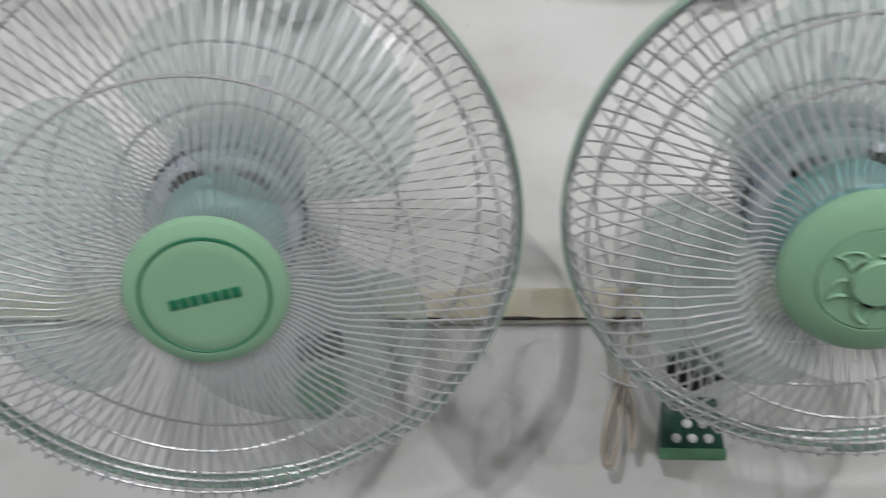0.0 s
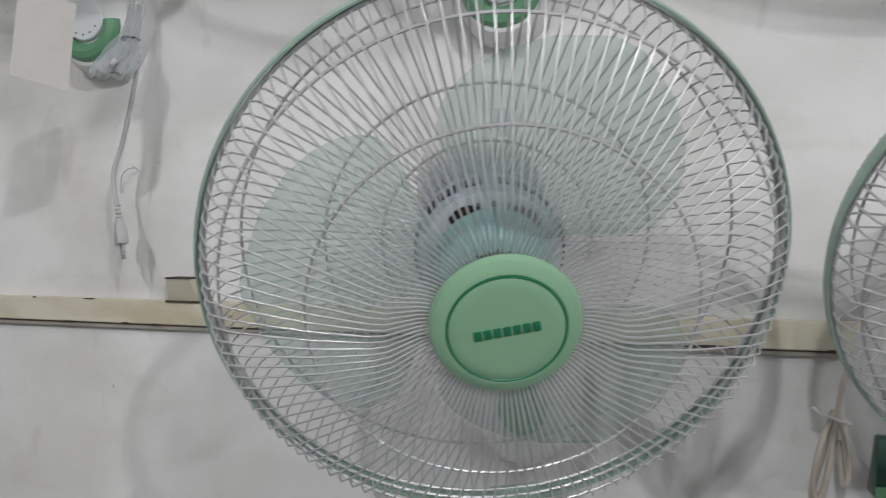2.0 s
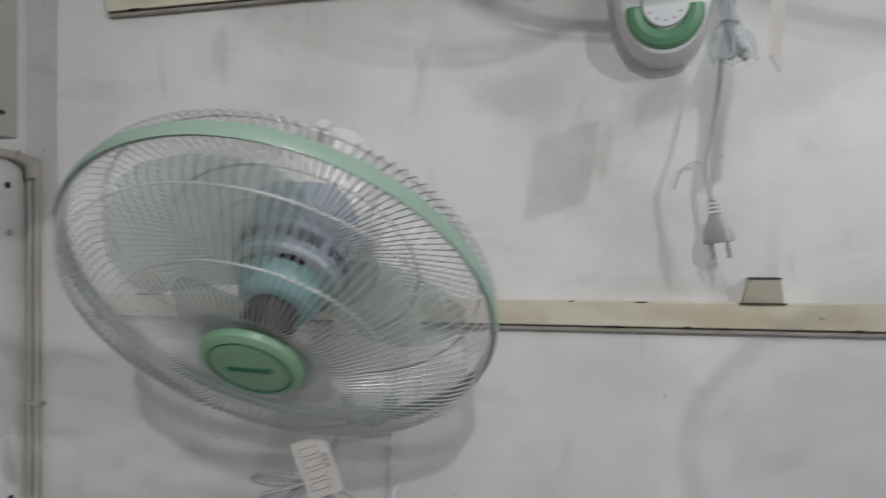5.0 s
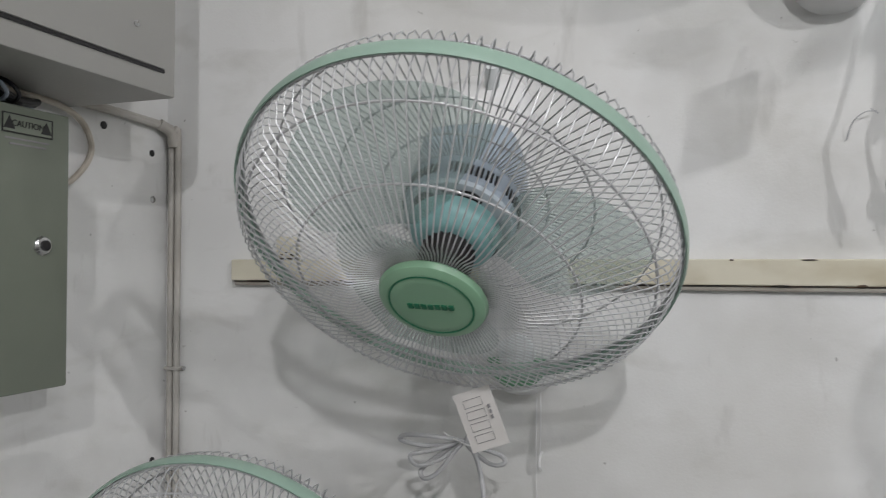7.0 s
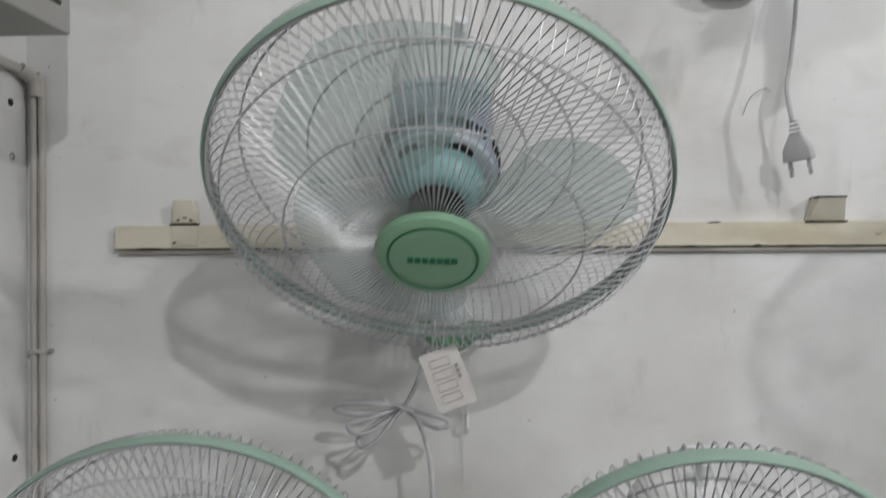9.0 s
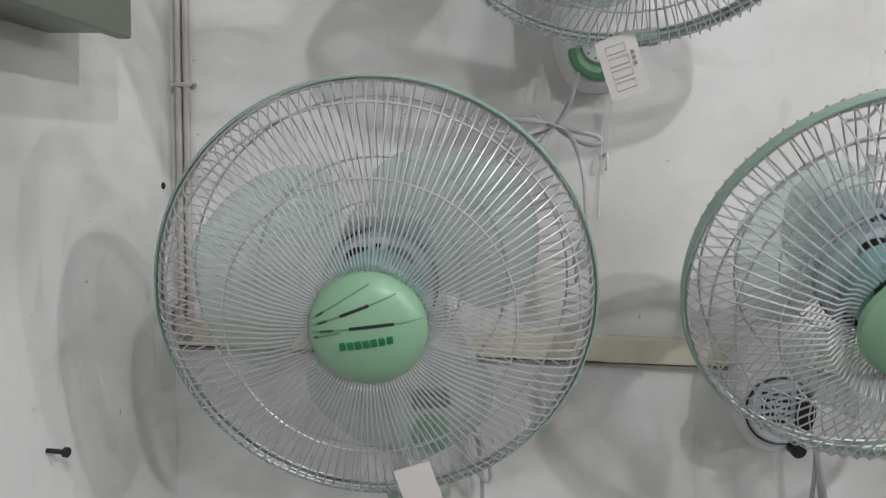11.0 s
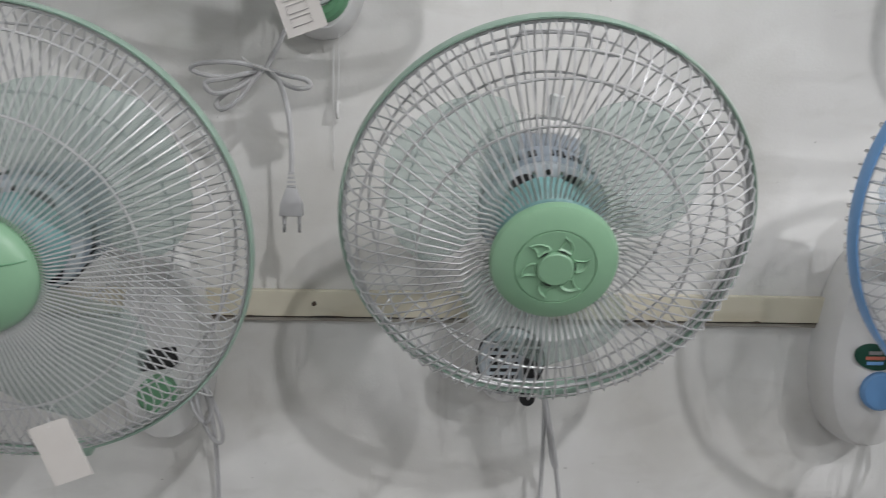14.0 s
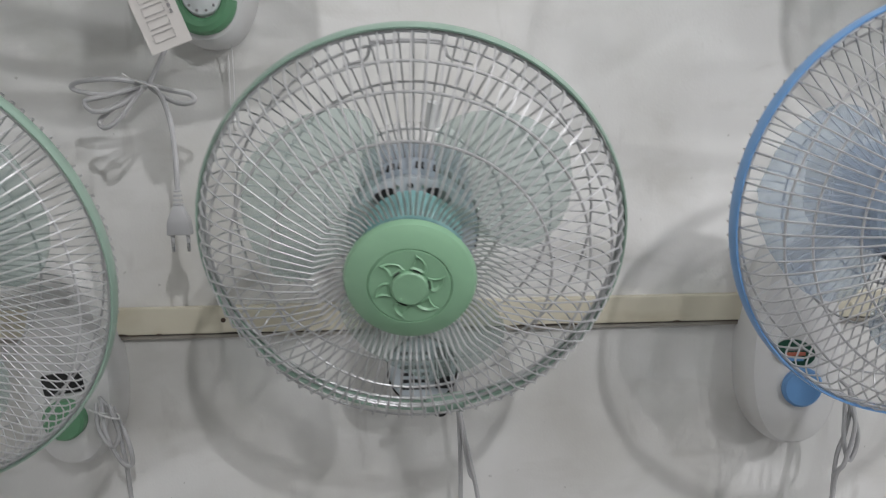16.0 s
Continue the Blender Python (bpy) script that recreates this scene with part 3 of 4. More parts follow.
SMALLREAR = [(0.1855, -0.002), (0.1860, -0.018), (0.180, -0.030), (0.166, -0.038), (0.115, -0.048), (0.056, -0.054)]
DOMEFRONT = [(0.050, 0.068), (0.060, 0.075), (0.090, 0.074), (0.150, 0.057), (0.186, 0.040), (0.200, 0.028), (0.207, 0.014), (0.2095, 0.002)]
MIDFRONT = [(r * 1.049, z) for r, z in SMALLFRONT]
MIDREAR = [(r * 1.049, z) for r, z in SMALLREAR]
wall_fan("mint green wall fan tilted down, round cap with dark ring", (0.4540, -0.3341, 2.1013), 16.5, 24.5, 0.2152, 0.0803, BIGFRONT, BIGREAR, cap_round, 12, 0.187, 120, 61, (0.440, 1.872, 2.12, 0.125, 0.058, "round"))
wall_fan("mint green wall fan tipped steeply down above tied cord", (-0.4944, -0.3162, 2.0592), -1.2, 48.0, 0.2152, 0.0803, BIGFRONT, BIGREAR, cap_round, -3, 0.187, 120, 110, (-0.494, 1.866, 2.14, 0.120, 0.055, "crescent"))
wall_fan("mint green wall fan with grooved domed cap by corner", (-0.7294, -0.3388, 1.6372), 4.1, 11.0, 0.2124, 0.0970, DOMEFRONT, [(r * 0.987, z) for r, z in BIGREAR], cap_dome, 10, 0.182, 128, 40, (-0.700, 1.335, 1.60, 0.120, 0.055, "round"))
wall_fan("smaller mint green wall fan with flower-pressed cap", (-0.2477, -0.3294, 1.6631), -1.5, 20.1, 0.1879, 0.0812, SMALLFRONT, SMALLREAR, cap_flower, 8, 0.158, 88, 31, (-0.244, 1.392, 1.62, 0.105, 0.060, "slots"), big=False)
wall_fan("sky blue wall fan over white bracket with blue knob", (0.2400, -0.3251, 1.6752), 0.1, 6.0, 0.1971, 0.0800, MIDFRONT, MIDREAR, lambda p, R, h, t: cap_flower(p, R, h, t, BLUE), 8, 0.177, 90, 172, (0.246, 1.335, 1.615, 0.128, 0.060, "blue"), rim=BLUE, big=False, blue=True)
wall_fan("mint green wall fan with dark green switch panel", (0.8810, -0.2926, 2.1064), -5.3, 26.1, 0.1879, 0.0812, SMALLFRONT, SMALLREAR, cap_flower, 14, 0.158, 88, 97, (0.835, 1.875, 2.10, 0.115, 0.055, "dots"), big=False)


# the row above: only the lower ends of the brackets and the shade of the heads come into view
for label, x, z0, yaw, tilt in (("mint green wall fan above with white crescent-marked bracket", -0.120, 2.336, 4, 34), ("mint green wall fan above, its crescent over lower guard", 0.410, 2.350, 10, 30), ("mint green wall fan high up near room's far side", 0.872, 2.345, -4, 32)):
    wall_fan(label, (x, -0.330, 2.640), yaw, tilt, 0.2152, 0.0803, BIGFRONT, BIGREAR, cap_round, 5, 0.187, 120, 70, (x, z0, z0 + 0.27, 0.125, 0.055, "wide_crescent"))


# ---- cords, plugs and tags ----
def plug(cord, x, y, z, lean=0, face=0, wide=1.0, mat=CORD):
    """Two-pin flat plug that hangs on its cord, top at z."""
    m = pose(x, y, z, 0, lean, 0) @ pose(0, 0, 0, 0, 0, face) @ Matrix.Diagonal((wide, 1, 1, 1))
    bm = bmesh.new()
    loops = [[bm.verts.new((sx * w, sy * t, h)) for sx, sy in ((-1, -1), (1, -1), (1, 1), (-1, 1))] for h, w, t in ((-0.018, 0.0055, 0.004), (-0.026, 0.0085, 0.0055), (-0.036, 0.0125, 0.0065), (-0.051, 0.0135, 0.0065))]
    for a, b in zip(loops, loops[1:]):
        for i in range(4):
            bm.faces.new((a[i], a[(i + 1) % 4], b[(i + 1) % 4], b[i]))
    bm.faces.new(loops[0]), bm.faces.new(loops[-1])
    bmesh.ops.bevel(bm, geom=bm.edges[:], offset=0.0014, segments=2, affect="EDGES", profile=0.5)
    bm.transform(m)
    p = part("plug", bm, mat, cord, "flat two-pin plug")
    for i in range(4):
        bm = box(-0.005 + 0.0006 * i, 0.005 - 0.0006 * i, -0.0035, 0.0035, -0.018 + 0.005 * i, -0.0155 + 0.005 * i, 0.0006)
        bm.transform(m)
        part("strain_rib", bm, mat, p)
    for sx in (-0.0087, 0.0087):
        bm = tube([(sx, 0, -0.049), (sx, 0, -0.060)], 0.0021, 10)
        bm.transform(m)
        part("pin_sleeve", bm, mat, p)
        bm = tube([(sx, 0, -0.060), (sx, 0, -0.069), (sx, 0, -0.070)], 0.0020, 10)
        bm.transform(m)
        part("pin", bm, STEEL, p, "nickel pin")
    return p


def cord(label, paths, plug_at=None, mat=CORD, radius=0.0029, tie=None):
    c = thing("power_cord", label, "power cord", None, "power cords")
    for pts in paths:
        part("flex", tube(pts, radius, 8, smooth=6), mat, c)
    if tie:
        x, y, z = tie
        part("tie", tube([(x - 0.012, y - 0.008, z + 0.004), (x, y - 0.010, z), (x + 0.012, y - 0.006, z - 0.004), (x + 0.004, y + 0.004, z), (x - 0.012, y - 0.004, z + 0.003), (x - 0.024, y - 0.012, z + 0.012)], 0.0012, 6, smooth=4), WHITE, c, "wire twist tie")
    if plug_at:
        plug(c, *plug_at, mat=mat)
    return c


K = (-0.549, -0.104, 1.818)
cord("pale grey cord tied in loops with hanging two-pin plug", [
    [(-0.522, -0.077, 1.885), (-0.532, -0.100, 1.850), (-0.544, -0.104, 1.826), K],
    [K, (-0.582, -0.117, 1.824), (-0.624, -0.112, 1.822), (-0.632, -0.108, 1.814), (-0.602, -0.102, 1.808), (-0.562, -0.100, 1.813), K],
    [K, (-0.577, -0.102, 1.802), (-0.604, -0.108, 1.780), (-0.598, -0.114, 1.770), (-0.580, -0.116, 1.780), (-0.558, -0.112, 1.808), K],
    [K, (-0.590, -0.116, 1.806), (-0.614, -0.122, 1.800), (-0.604, -0.122, 1.788), (-0.577, -0.114, 1.796), K],
    [K, (-0.527, -0.108, 1.812), (-0.500, -0.112, 1.806), (-0.495, -0.116, 1.798), (-0.512, -0.116, 1.796), (-0.537, -0.108, 1.808), K],
    [K, (-0.532, -0.116, 1.806), (-0.519, -0.128, 1.775), (-0.513, -0.138, 1.735), (-0.512, -0.142, 1.699)]], (-0.512, -0.143, 1.700, 0), tie=K)
cord("pale grey cord with plug hanging from bagged bundle", [[(-0.055, -0.045, 2.335), (-0.060, -0.050, 2.290), (-0.068, -0.056, 2.240), (-0.075, -0.062, 2.205), (-0.069, -0.064, 2.166)]], (-0.068, -0.064, 2.167, -8, -48, 1.35))
cord("grey cord folded and tied beside the green knob", [
    [(-0.668, -0.030, 1.420), (-0.655, -0.058, 1.430), (-0.640, -0.062, 1.410), (-0.632, -0.060, 1.370), (-0.628, -0.055, 1.300), (-0.630, -0.045, 1.15)],
    [(-0.652, -0.062, 1.428), (-0.646, -0.072, 1.390), (-0.630, -0.070, 1.350), (-0.618, -0.066, 1.345), (-0.622, -0.064, 1.375), (-0.640, -0.060, 1.420)],
    [(-0.660, -0.060, 1.425), (-0.655, -0.070, 1.395), (-0.638, -0.074, 1.372), (-0.630, -0.070, 1.390), (-0.643, -0.064, 1.425)]], tie=(-0.640, -0.066, 1.412))
cord("grey cord bundle hanging straight below the bracket", [
    [(-0.205, -0.030, 1.440), (-0.200, -0.068, 1.420), (-0.198, -0.070, 1.380), (-0.197, -0.062, 1.320), (-0.199, -0.050, 1.15)],
    [(-0.203, -0.070, 1.425), (-0.194, -0.078, 1.380), (-0.184, -0.074, 1.330), (-0.176, -0.066, 1.290), (-0.160, -0.06, 1.17)],
    [(-0.200, -0.072, 1.422), (-0.191, -0.082, 1.370), (-0.183, -0.080, 1.330), (-0.181, -0.078, 1.318), (-0.187, -0.076, 1.330), (-0.197, -0.070, 1.400)]])
cord("yellowed cord bundle beside the white bracket", [
    [(0.300, -0.030, 1.430), (0.318, -0.055, 1.410), (0.312, -0.060, 1.360), (0.300, -0.060, 1.310), (0.303, -0.050, 1.15)],
    [(0.315, -0.058, 1.412), (0.318, -0.070, 1.370), (0.306, -0.072, 1.320), (0.296, -0.068, 1.290), (0.298, -0.060, 1.16)],
    [(0.312, -0.060, 1.405), (0.325, -0.066, 1.355), (0.316, -0.066, 1.320), (0.308, -0.064, 1.345), (0.310, -0.058, 1.400)]])
cord("yellowed cord folded beside the dark green panel", [
    [(0.790, -0.030, 1.990), (0.765, -0.055, 2.000), (0.755, -0.060, 1.955), (0.748, -0.062, 1.905), (0.742, -0.060, 1.868), (0.733, -0.058, 1.872), (0.742, -0.056, 1.91), (0.752, -0.052, 1.955)],
    [(0.752, -0.060, 1.960), (0.738, -0.068, 1.925), (0.732, -0.070, 1.890), (0.736, -0.068, 1.872), (0.746, -0.064, 1.895), (0.756, -0.058, 1.955)],
    [(0.755, -0.056, 1.960), (0.762, -0.066, 1.930), (0.764, -0.068, 1.900), (0.760, -0.066, 1.888), (0.757, -0.060, 1.93)]], mat=CORDOLD, tie=(0.754, -0.06, 1.952))

bag = thing("cord_bag", "pale cord bundle tied in a thin clear polythene bag", "plastic bag")
rnd = random.Random(21)
for k in range(6):
    a, w = k * 1.05, 0.010 + 0.003 * (k % 3)
    u, v = w * math.cos(a), 0.7 * w * math.sin(a)
    low = 2.322 + 0.010 * rnd.random()
    part("strand", tube([(-0.052 + u * 0.5, -0.050 + v * 0.4, 2.425), (-0.050 + u * 0.25, -0.062 + v * 0.25, 2.368), (-0.050 + 0.9 * u, -0.078 + v, 2.345), (-0.050 + 1.2 * u, -0.100 + v, low), (-0.046 + 0.8 * u, -0.104 + v, low - 0.004), (-0.046 + 0.4 * u, -0.090 + v, 2.340), (-0.050, -0.066, 2.366)], 0.0029, 8, smooth=5), CORD, bag)
bm = bmesh.new()
film = []
for i in range(17):
    q = i / 16
    swell = 0.0075 if q < 0.42 else 0.0075 + 0.0125 * math.sin(min(1, (q - 0.42) / 0.40) * math.pi / 2)
    c = Vector((-0.050, -0.052 - 0.052 * q ** 1.5, 2.415 - 0.098 * q))
    ring = []
    for k in range(40):
        a = 2 * math.pi * k / 40
        fold = 1 + 0.16 * math.sin(5 * a + 3 * q) + 0.10 * math.sin(11 * a - 7 * q) + 0.25 * noise.noise(Vector((math.cos(a) * 2, math.sin(a) * 2, q * 6)))
        ring.append(bm.verts.new(c + Vector((1.15 * swell * fold * math.cos(a), swell * fold * math.sin(a), 0.003 * math.sin(7 * a) * q))))
    film.append(ring)
for a, b in zip(film, film[1:]):
    for k in range(40):
        bm.faces.new((a[k], a[(k + 1) % 40], b[(k + 1) % 40], b[k]))
part("sleeve", bm, BAG, bag, "crumpled clear polythene")
part("neck_tie", tube([(-0.050 + 0.0105 * math.cos(a), -0.065 + 0.0105 * math.sin(a), 2.370) for a in [i * math.pi / 8 for i in range(16)]], 0.0012, 6, closed=True), BLACK, bag)


def price_tag(label, corner, wide, tall, turn, y, lean=0, big_print=True, hang=(0, 0, 0), face=0):
    """A card tag with outlined boxes where the unreadable price stands. corner: upper left x and z."""
    m = pose(corner[0], y, corner[1], 0, 0, face) @ pose(0, 0, 0, lean, turn, 0)
    t = thing("price_tag", label, "price tag", m, "price tags")
    bm = box(0, wide, -0.0006, 0.0006, -tall, 0)
    for v in bm.verts:
        v.co.y += 0.004 * (v.co.z / tall) ** 2
    part("card", bm, PAPER, t, smooth=False)
    if big_print:
        for k in range(4):
            x0, z0 = wide * 0.2, -tall * (0.14 + 0.20 * k)
            w, hh = wide * 0.5, tall * 0.13
            pts = [(x0, z0), (x0 + w, z0), (x0 + w, z0 - hh), (x0, z0 - hh)]
            part("printed_box", tube([(a, -0.0010 + 0.004 * (b / tall) ** 2, b) for a, b in pts], 0.00035, 4, closed=True), INK, t)
        for k in range(3):
            part("printed_bar", box(wide * 0.80, wide * 0.86, -0.0010, 0.0002, -tall * (0.36 + 0.09 * k), -tall * (0.30 + 0.09 * k)), INK, t)
    end = m.inverted() @ Vector(hang)
    part("thread", tube([(wide * 0.5, -0.001, -0.004), (wide * 0.5 + (end.x - wide * 0.5) * 0.5, end.y * 0.5, end.z * 0.5 + 0.002), tuple(end)], 0.0006, 5, smooth=3), WHITE, t)
    return t


price_tag("white card price tag with outlined figures by cord", (-0.520, 1.897), 0.042, 0.064, -20, -0.236, hang=(-0.505, -0.20, 1.93))
price_tag("pinkish card price tag tied under the wire guard", (-0.706, 1.478), 0.036, 0.058, -20, -0.372, big_print=False, hang=(-0.70, -0.335, 1.49))
price_tag("blank white card tag hung from the bracket above", (-0.032, 2.372), 0.060, 0.090, 4, -0.262, big_print=False, hang=(-0.09, -0.05, 2.44), face=72)

# ---- brackets, conduit and small marks on the walls ----
stub = thing("metal_bracket", "small cream metal bracket tab on the rail", "bracket")
bm = bmesh.new()
lo = [bm.verts.new(p) for p in ((-0.030, -0.0125, 2.0442), (0.017, -0.0125, 2.0442), (0.017, -0.002, 2.0442), (-0.030, -0.002, 2.0442))]
hi = [bm.verts.new(p) for p in ((-0.022, -0.030, 2.073), (0.011, -0.030, 2.073), (0.011, -0.002, 2.073), (-0.022, -0.002, 2.073))]
for i in range(4):
    bm.faces.new((lo[i], lo[(i + 1) % 4], hi[(i + 1) % 4], hi[i]))
bm.faces.new(lo[::-1]), bm.faces.new(hi)
part("tab", bm, RAIL, stub, smooth=False)
part("seam", box(-0.033, 0.020, -0.0150, -0.0122, 2.0420, 2.0441), CHIP_SHADE, stub, "dark gap under the tab")
part("top_edge", box(-0.023, 0.012, -0.0312, -0.002, 2.0732, 2.0750), CHIP_SHADE, stub, "dark worn top edge")
strap = thing("metal_bracket", "cream metal bracket tab strapped over the rail end", "bracket")
bm = bmesh.new()
lo = [bm.verts.new(p) for p in ((-0.874, -0.0145, 2.046), (-0.838, -0.0145, 2.046), (-0.838, -0.002, 2.046), (-0.874, -0.002, 2.046))]
hi = [bm.verts.new(p) for p in ((-0.870, -0.022, 2.078), (-0.842, -0.022, 2.078), (-0.842, -0.002, 2.078), (-0.870, -0.002, 2.078))]
for i in range(4):
    bm.faces.new((lo[i], lo[(i + 1) % 4], hi[(i + 1) % 4], hi[i]))
bm.faces.new(lo[::-1]), bm.faces.new(hi)
bmesh.ops.bevel(bm, geom=bm.edges[:], offset=0.002, segments=2, affect="EDGES", profile=0.5)
part("tab", bm, RAIL, strap)
part("seam", box(-0.876, -0.836, -0.0160, -0.0125, 2.0440, 2.0458), CHIP_SHADE, strap, "dark worn gap under the tab")
part("lower_strap", box(-0.874, -0.838, -0.0142, -0.0120, 2.016, 2.0436, 0.0008), RAIL, strap)
for x, z, w in ((-0.866, 2.050, 0.004), (-0.858, 2.053, 0.006), (-0.849, 2.050, 0.003), (-0.872, 2.019, 0.004), (-0.846, 2.049, 0.002)):
    part("paint_chip", box(x, x + w, -0.0166, -0.0138, z, z + 0.0022, 0.0005), CHIP_SHADE, strap)

pipe = thing("conduit", "painted conduit pipes clipped in the corner", "conduit")
for dx, dy in ((0.0145, -0.008), (0.0262, -0.007)):
    part("pipe", tube([(XL + dx, dy, 1.52), (XL + dx, dy, 1.9), (XL + dx, dy, 2.225), (XL + dx * 0.9, dy - 0.006, 2.243), (XL + 0.011, dy - 0.024, 2.249 + dx * 0.3), (XL + 0.010, -0.30, 2.256 + dx * 0.3)], 0.0050, 12, smooth=4), PIPE, pipe)
for z in (1.872,):
    part("pipe_clip", box(XL + 0.008, XL + 0.033, -0.0145, 0.0, z - 0.003, z + 0.003, 0.0012), PIPE, pipe)
    bm = lathe([(0.0034, 0), (0.0034, 0.003), (0.001, 0.004)], 12)
    bm.transform(Matrix.Translation((XL + 0.036, -0.001, z)) @ pose(0, 0, 0, 90, 0, 0))
    part("clip_nail", bm, STEEL, pipe)
part("elbow", tube([(XL + 0.020, -0.010, 2.222), (XL + 0.019, -0.014, 2.244), (XL + 0.012, -0.034, 2.256)], 0.0088, 12, smooth=4), PIPE, pipe)
low = thing("conduit", "painted conduit running along the lower rail", "conduit")
part("pipe", tube([(XL + 0.012, -0.010, 1.56), (XL + 0.014, -0.012, 1.525), (XL + 0.03, -0.018, 1.515)], 0.0072, 12, smooth=4), PIPE, low)

for y, z, r, mat, label, name in ((-0.034, 2.138, 0.0052, STEEL, "small steel screw in the plaster", "screw"), (-0.138, 2.237, 0.0058, BLACK, "dark drilled hole with plug in plaster", "wall_plug"), (-0.037, 2.210, 0.0052, BLACK, "dark drilled hole with plug in plaster", "wall_plug"),
                                  (-0.031, 1.731, 0.0048, BLACK, "dark nail head in the plaster", "nail")):
    bm = lathe([(r, 0), (r, 0.0015), (r * 0.6, 0.0028)], 14)
    ob = new(name, finish(bm, name, mat))
    ob.matrix_world = pose(XL, y, z, 0, 90, 0)
    tagged(ob, label, name.replace("_", " "))
nail = thing("nail", "black bolt sticking out of the plaster", "nail")
part("shank", tube([(XL, -0.318, 1.458), (XL + 0.022, -0.322, 1.459)], 0.0028, 10), BLACK, nail)
part("head", tube([(XL + 0.022, -0.322, 1.459), (XL + 0.026, -0.3225, 1.459)], 0.0055, 12), BLACK, nail)
hook = thing("wall_hook", "small white hook with a hanging thread", "hook")
part("stem", tube([(-0.474, 0.0, 1.786), (-0.474, -0.014, 1.785), (-0.474, -0.018, 1.772), (-0.474, -0.010, 1.766)], 0.0022, 8, smooth=4), WHITE, hook)
part("thread", tube([(-0.470, -0.030, 1.90), (-0.472, -0.016, 1.84), (-0.474, -0.014, 1.786)], 0.0007, 5, smooth=3), WHITE, hook)
part("thread", tube([(-0.480, -0.004, 1.86), (-0.481, -0.004, 1.78), (-0.480, -0.004, 1.70)], 0.0007, 5, smooth=3), WHITE, hook)
loop = thing("wire_loop", "bent thin wire loop on the wall", "wire")
part("wire", tube([(-0.108, -0.002, 2.185), (-0.102, -0.010, 2.205), (-0.090, -0.014, 2.215), (-0.078, -0.010, 2.216)], 0.0008, 6, smooth=4), CORD, loop)
part("twist", tube([(-0.084, -0.012, 2.219), (-0.076, -0.012, 2.213)], 0.0008, 6), CORD, loop)

# ---- electrical panel and cabinet on the side wall ----
XP = -0.995
panel = thing("electrical_panel", "olive grey metal electrical panel with lock and caution label", "electrical panel")
part("body", box(XL, XP - 0.018, -0.640, -0.291, 1.895, 2.212, 0.003), ENAMEL, panel)
door = part("door", box(XP - 0.017, XP, -0.644, -0.287, 1.890, 2.216, 0.003), ENAMEL, panel, "olive grey enamelled door")
bm = lathe([(0.0115, 0), (0.0115, 0.002), (0.0095, 0.0045), (0.0075, 0.005)], 28)
bm.transform(pose(XP, -0.326, 2.058, 0, 90, 0))
lock = part("lock", bm, STEEL, door, "nickel cam lock")
bm = lathe([(0.0062, 0.004), (0.0060, 0.0075), (0.002, 0.0078)], 20)
bm.transform(pose(XP, -0.326, 2.058, 0, 90, 0))
part("keyhole", bm, BLACK, lock)
lab = part("caution_label", box(XP - 0.0005, XP + 0.0006, -0.381, -0.314, 2.184, 2.205), ENAMEL, door, "caution label printed on the door")
for y0, y1, z0, z1 in ((-0.381, -0.314, 2.2042, 2.2056), (-0.381, -0.314, 2.1834, 2.1848), (-0.3817, -0.3803, 2.1834, 2.2056), (-0.3147, -0.3133, 2.1834, 2.2056)):
    part("border", box(XP, XP + 0.0011, y0, y1, z0, z1), BLACK, lab)
for yc in (-0.3725, -0.3225):
    bm = bmesh.new()
    a = [bm.verts.new((XP + 0.0012, yc + u, 2.1945 + v)) for u, v in ((-0.0075, -0.0065), (0.0075, -0.0065), (0, 0.0075))]
    b = [bm.verts.new((XP, yc + u, 2.1945 + v)) for u, v in ((-0.0075, -0.0065), (0.0075, -0.0065), (0, 0.0075))]
    bm.faces.new(a), bm.faces.new(b[::-1])
    for i in range(3):
        bm.faces.new((a[i], a[i - 1], b[i - 1], b[i]))
    part("triangle", bm, BLACK, lab, smooth=False)
text = bpy.data.curves.new("caution_text", "FONT")
text.body, text.size, text.align_x, text.align_y, text.extrude = "CAUTION", 0.0098, "CENTER", "CENTER", 0.0003
tmp = new("caution_text", text)
me = bpy.data.meshes.new_from_object(tmp.evaluated_get(bpy.context.evaluated_depsgraph_get()))
bpy.data.objects.remove(tmp)
me.materials.clear()
me.materials.append(BLACK)
word = part("lettering", me, BLACK, lab)
word.matrix_local = Matrix(((0, 0, 1, XP + 0.0010), (1, 0, 0, -0.3475), (0, 1, 0, 2.1945), (0, 0, 0, 1)))
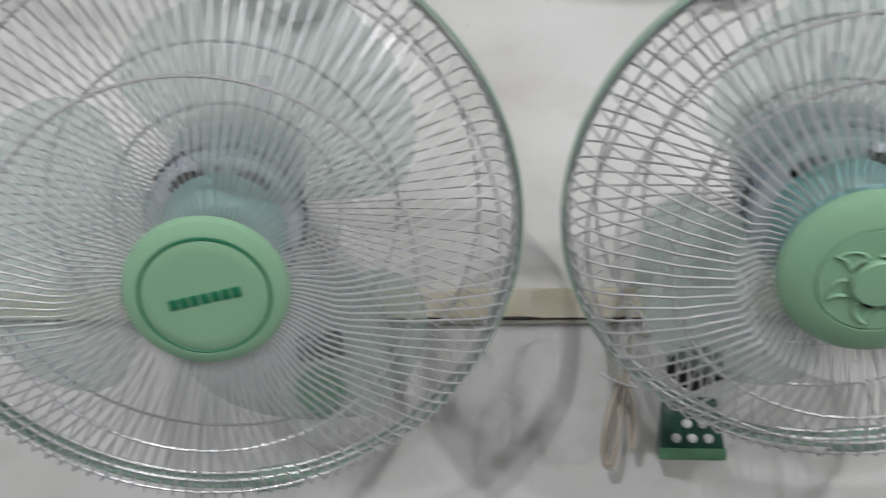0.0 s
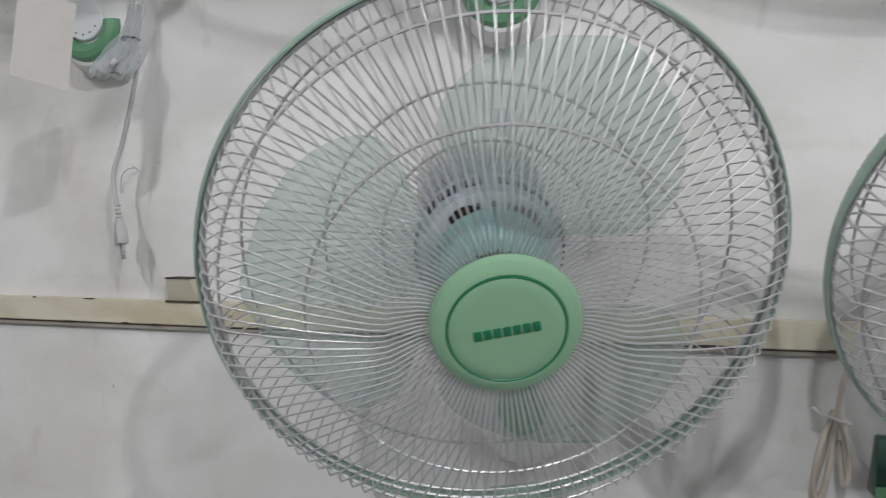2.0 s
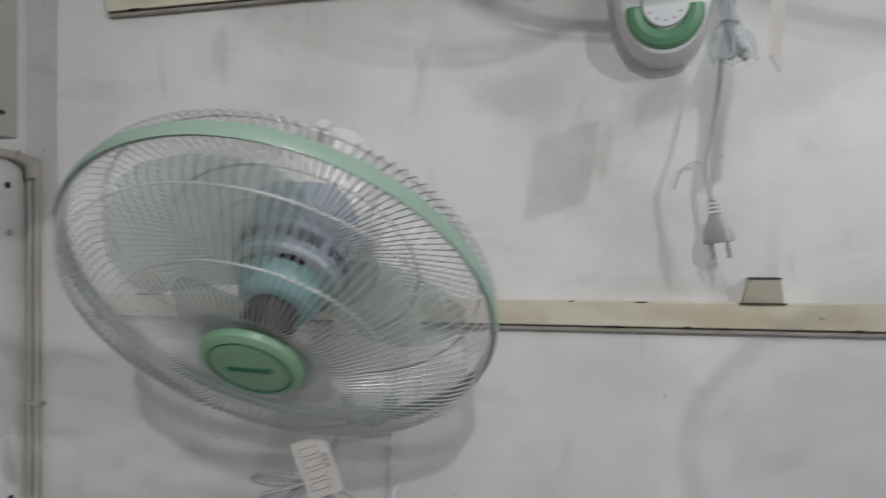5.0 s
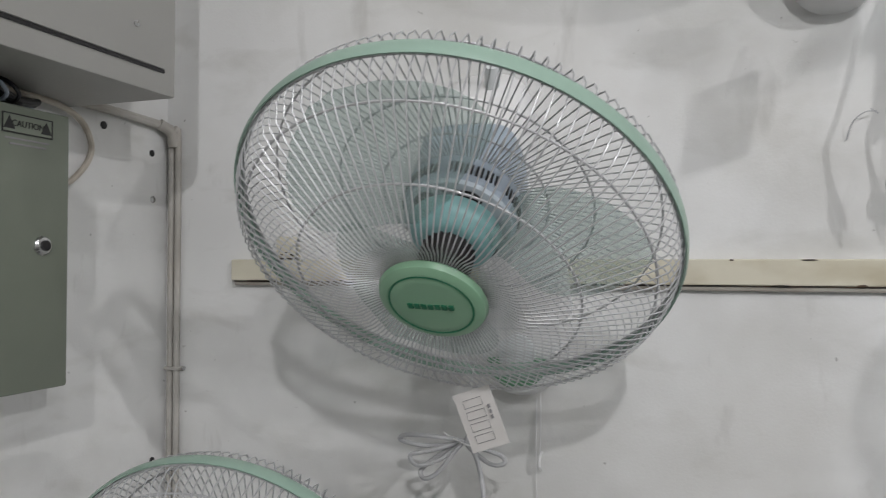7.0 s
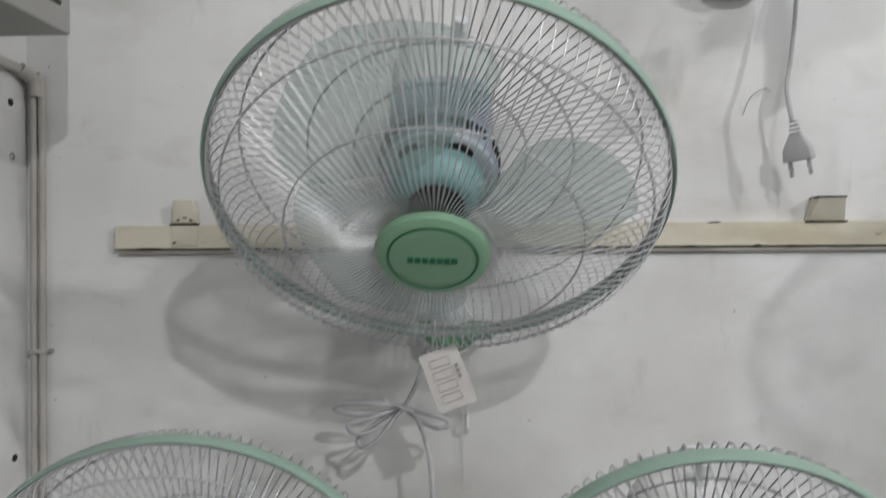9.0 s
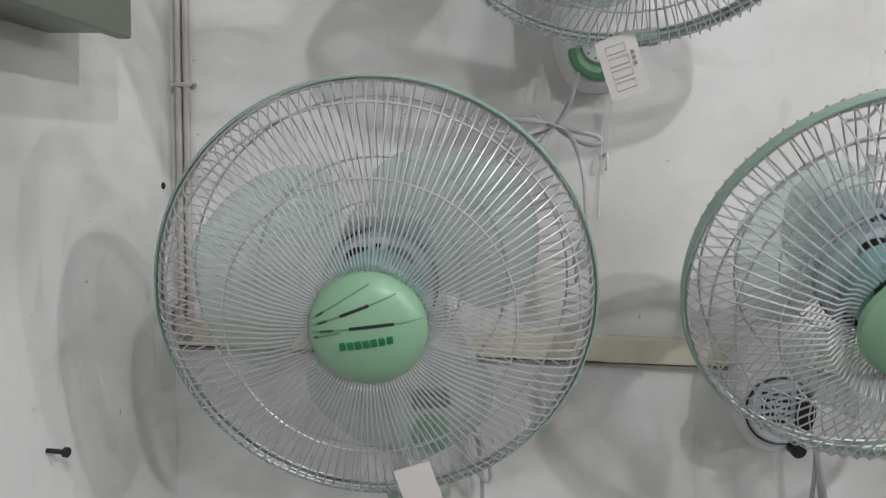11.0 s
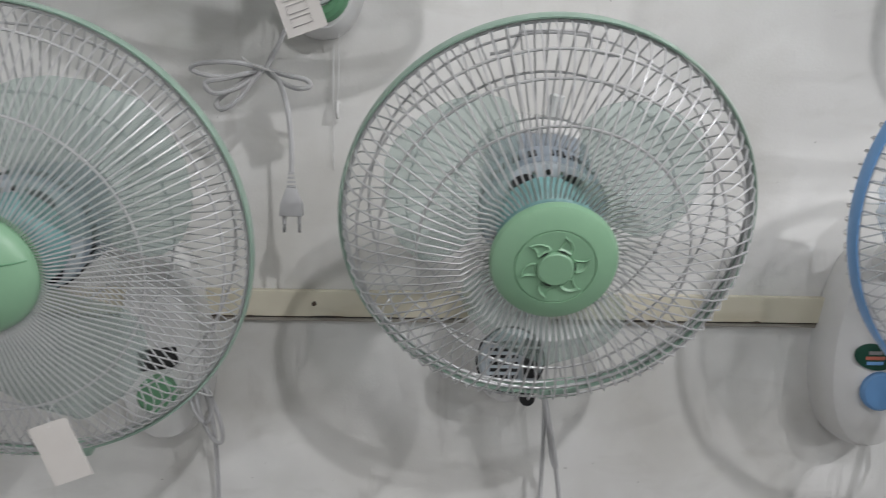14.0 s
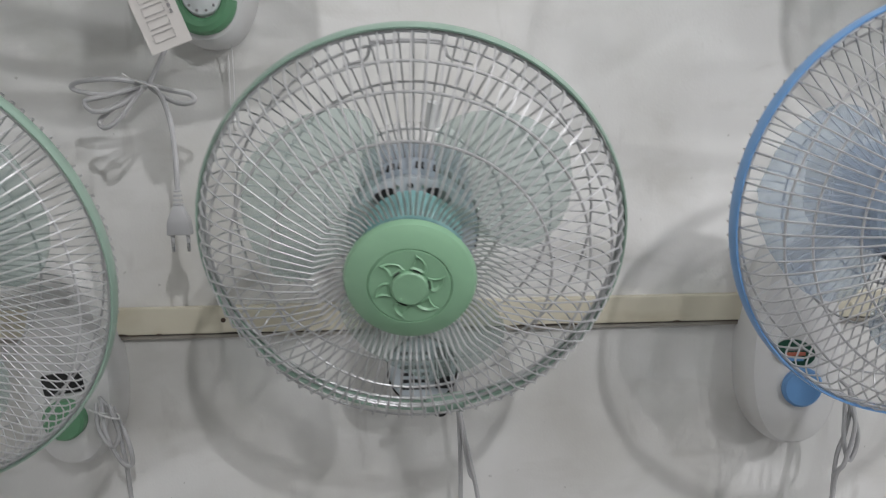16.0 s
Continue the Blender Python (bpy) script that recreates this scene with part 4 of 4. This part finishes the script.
for k, (y0, y1) in enumerate(((-0.378, -0.318), (-0.372, -0.322))):
    part("small_print", box(XP, XP + 0.0006, y0, y1, 2.1765 - 0.006 * k, 2.1785 - 0.006 * k), INK, lab)

cab = thing("wall_cabinet", "light grey metal wall cabinet with a door seam", "cabinet")
XC = -0.910
part("body", box(XL, XC, -1.05, -0.200, 2.250, 2.760, 0.003), GREY, cab)
cd = part("door", box(XC, XC + 0.0025, -1.03, -0.224, 2.282, 2.735, 0.001), GREY, cab, "light grey enamelled door")
part("door_seam", box(XC - 0.001, XC + 0.0018, -1.035, -0.223, 2.277, 2.2815), BLACK, cab, "dark seam under the door")
bm = lathe([(0.004, 0), (0.004, 0.002), (0.002, 0.003)], 14)
bm.transform(pose(XC + 0.0025, -0.275, 2.325, 0, 90, 0))
part("screw", bm, STEEL, cd)
cables = thing("cable_bundle", "black and grey cables coiled over the panel", "cable")
for k in range(6):
    o = 0.006 * k
    part("cable", tube([(XL + 0.012 + o, -0.29, 2.226 + 0.002 * k), (XL + 0.03 + o, -0.34, 2.230), (XL + 0.045 + o, -0.40, 2.238 + 0.003 * (k % 2)), (XL + 0.05 + o, -0.52, 2.236), (XL + 0.05 + o, -0.64, 2.232)], 0.0045, 8, smooth=4), BLACK if k % 3 else MOTOR, cables)
for k in range(5):
    y = -0.365 - 0.016 * k
    part("coil", tube([(XL + 0.040, y, 2.226), (XL + 0.062, y - 0.006, 2.246), (XL + 0.086, y - 0.004, 2.240), (XL + 0.092, y + 0.004, 2.226), (XL + 0.070, y + 0.008, 2.220)], 0.0024, 8, closed=True, smooth=4), MOTOR if k % 2 else BLACK, cables)
part("loop_cable", tube([(XL + 0.05, -0.42, 2.245), (XL + 0.035, -0.32, 2.245), (XL + 0.020, -0.240, 2.246), (XL + 0.012, -0.190, 2.232), (XL + 0.010, -0.170, 2.200), (XL + 0.010, -0.185, 2.168), (XL + 0.012, -0.225, 2.140), (XL + 0.02, -0.295, 2.130)], 0.0042, 8, smooth=6), CORDOLD, cables, "yellowed looped cable")
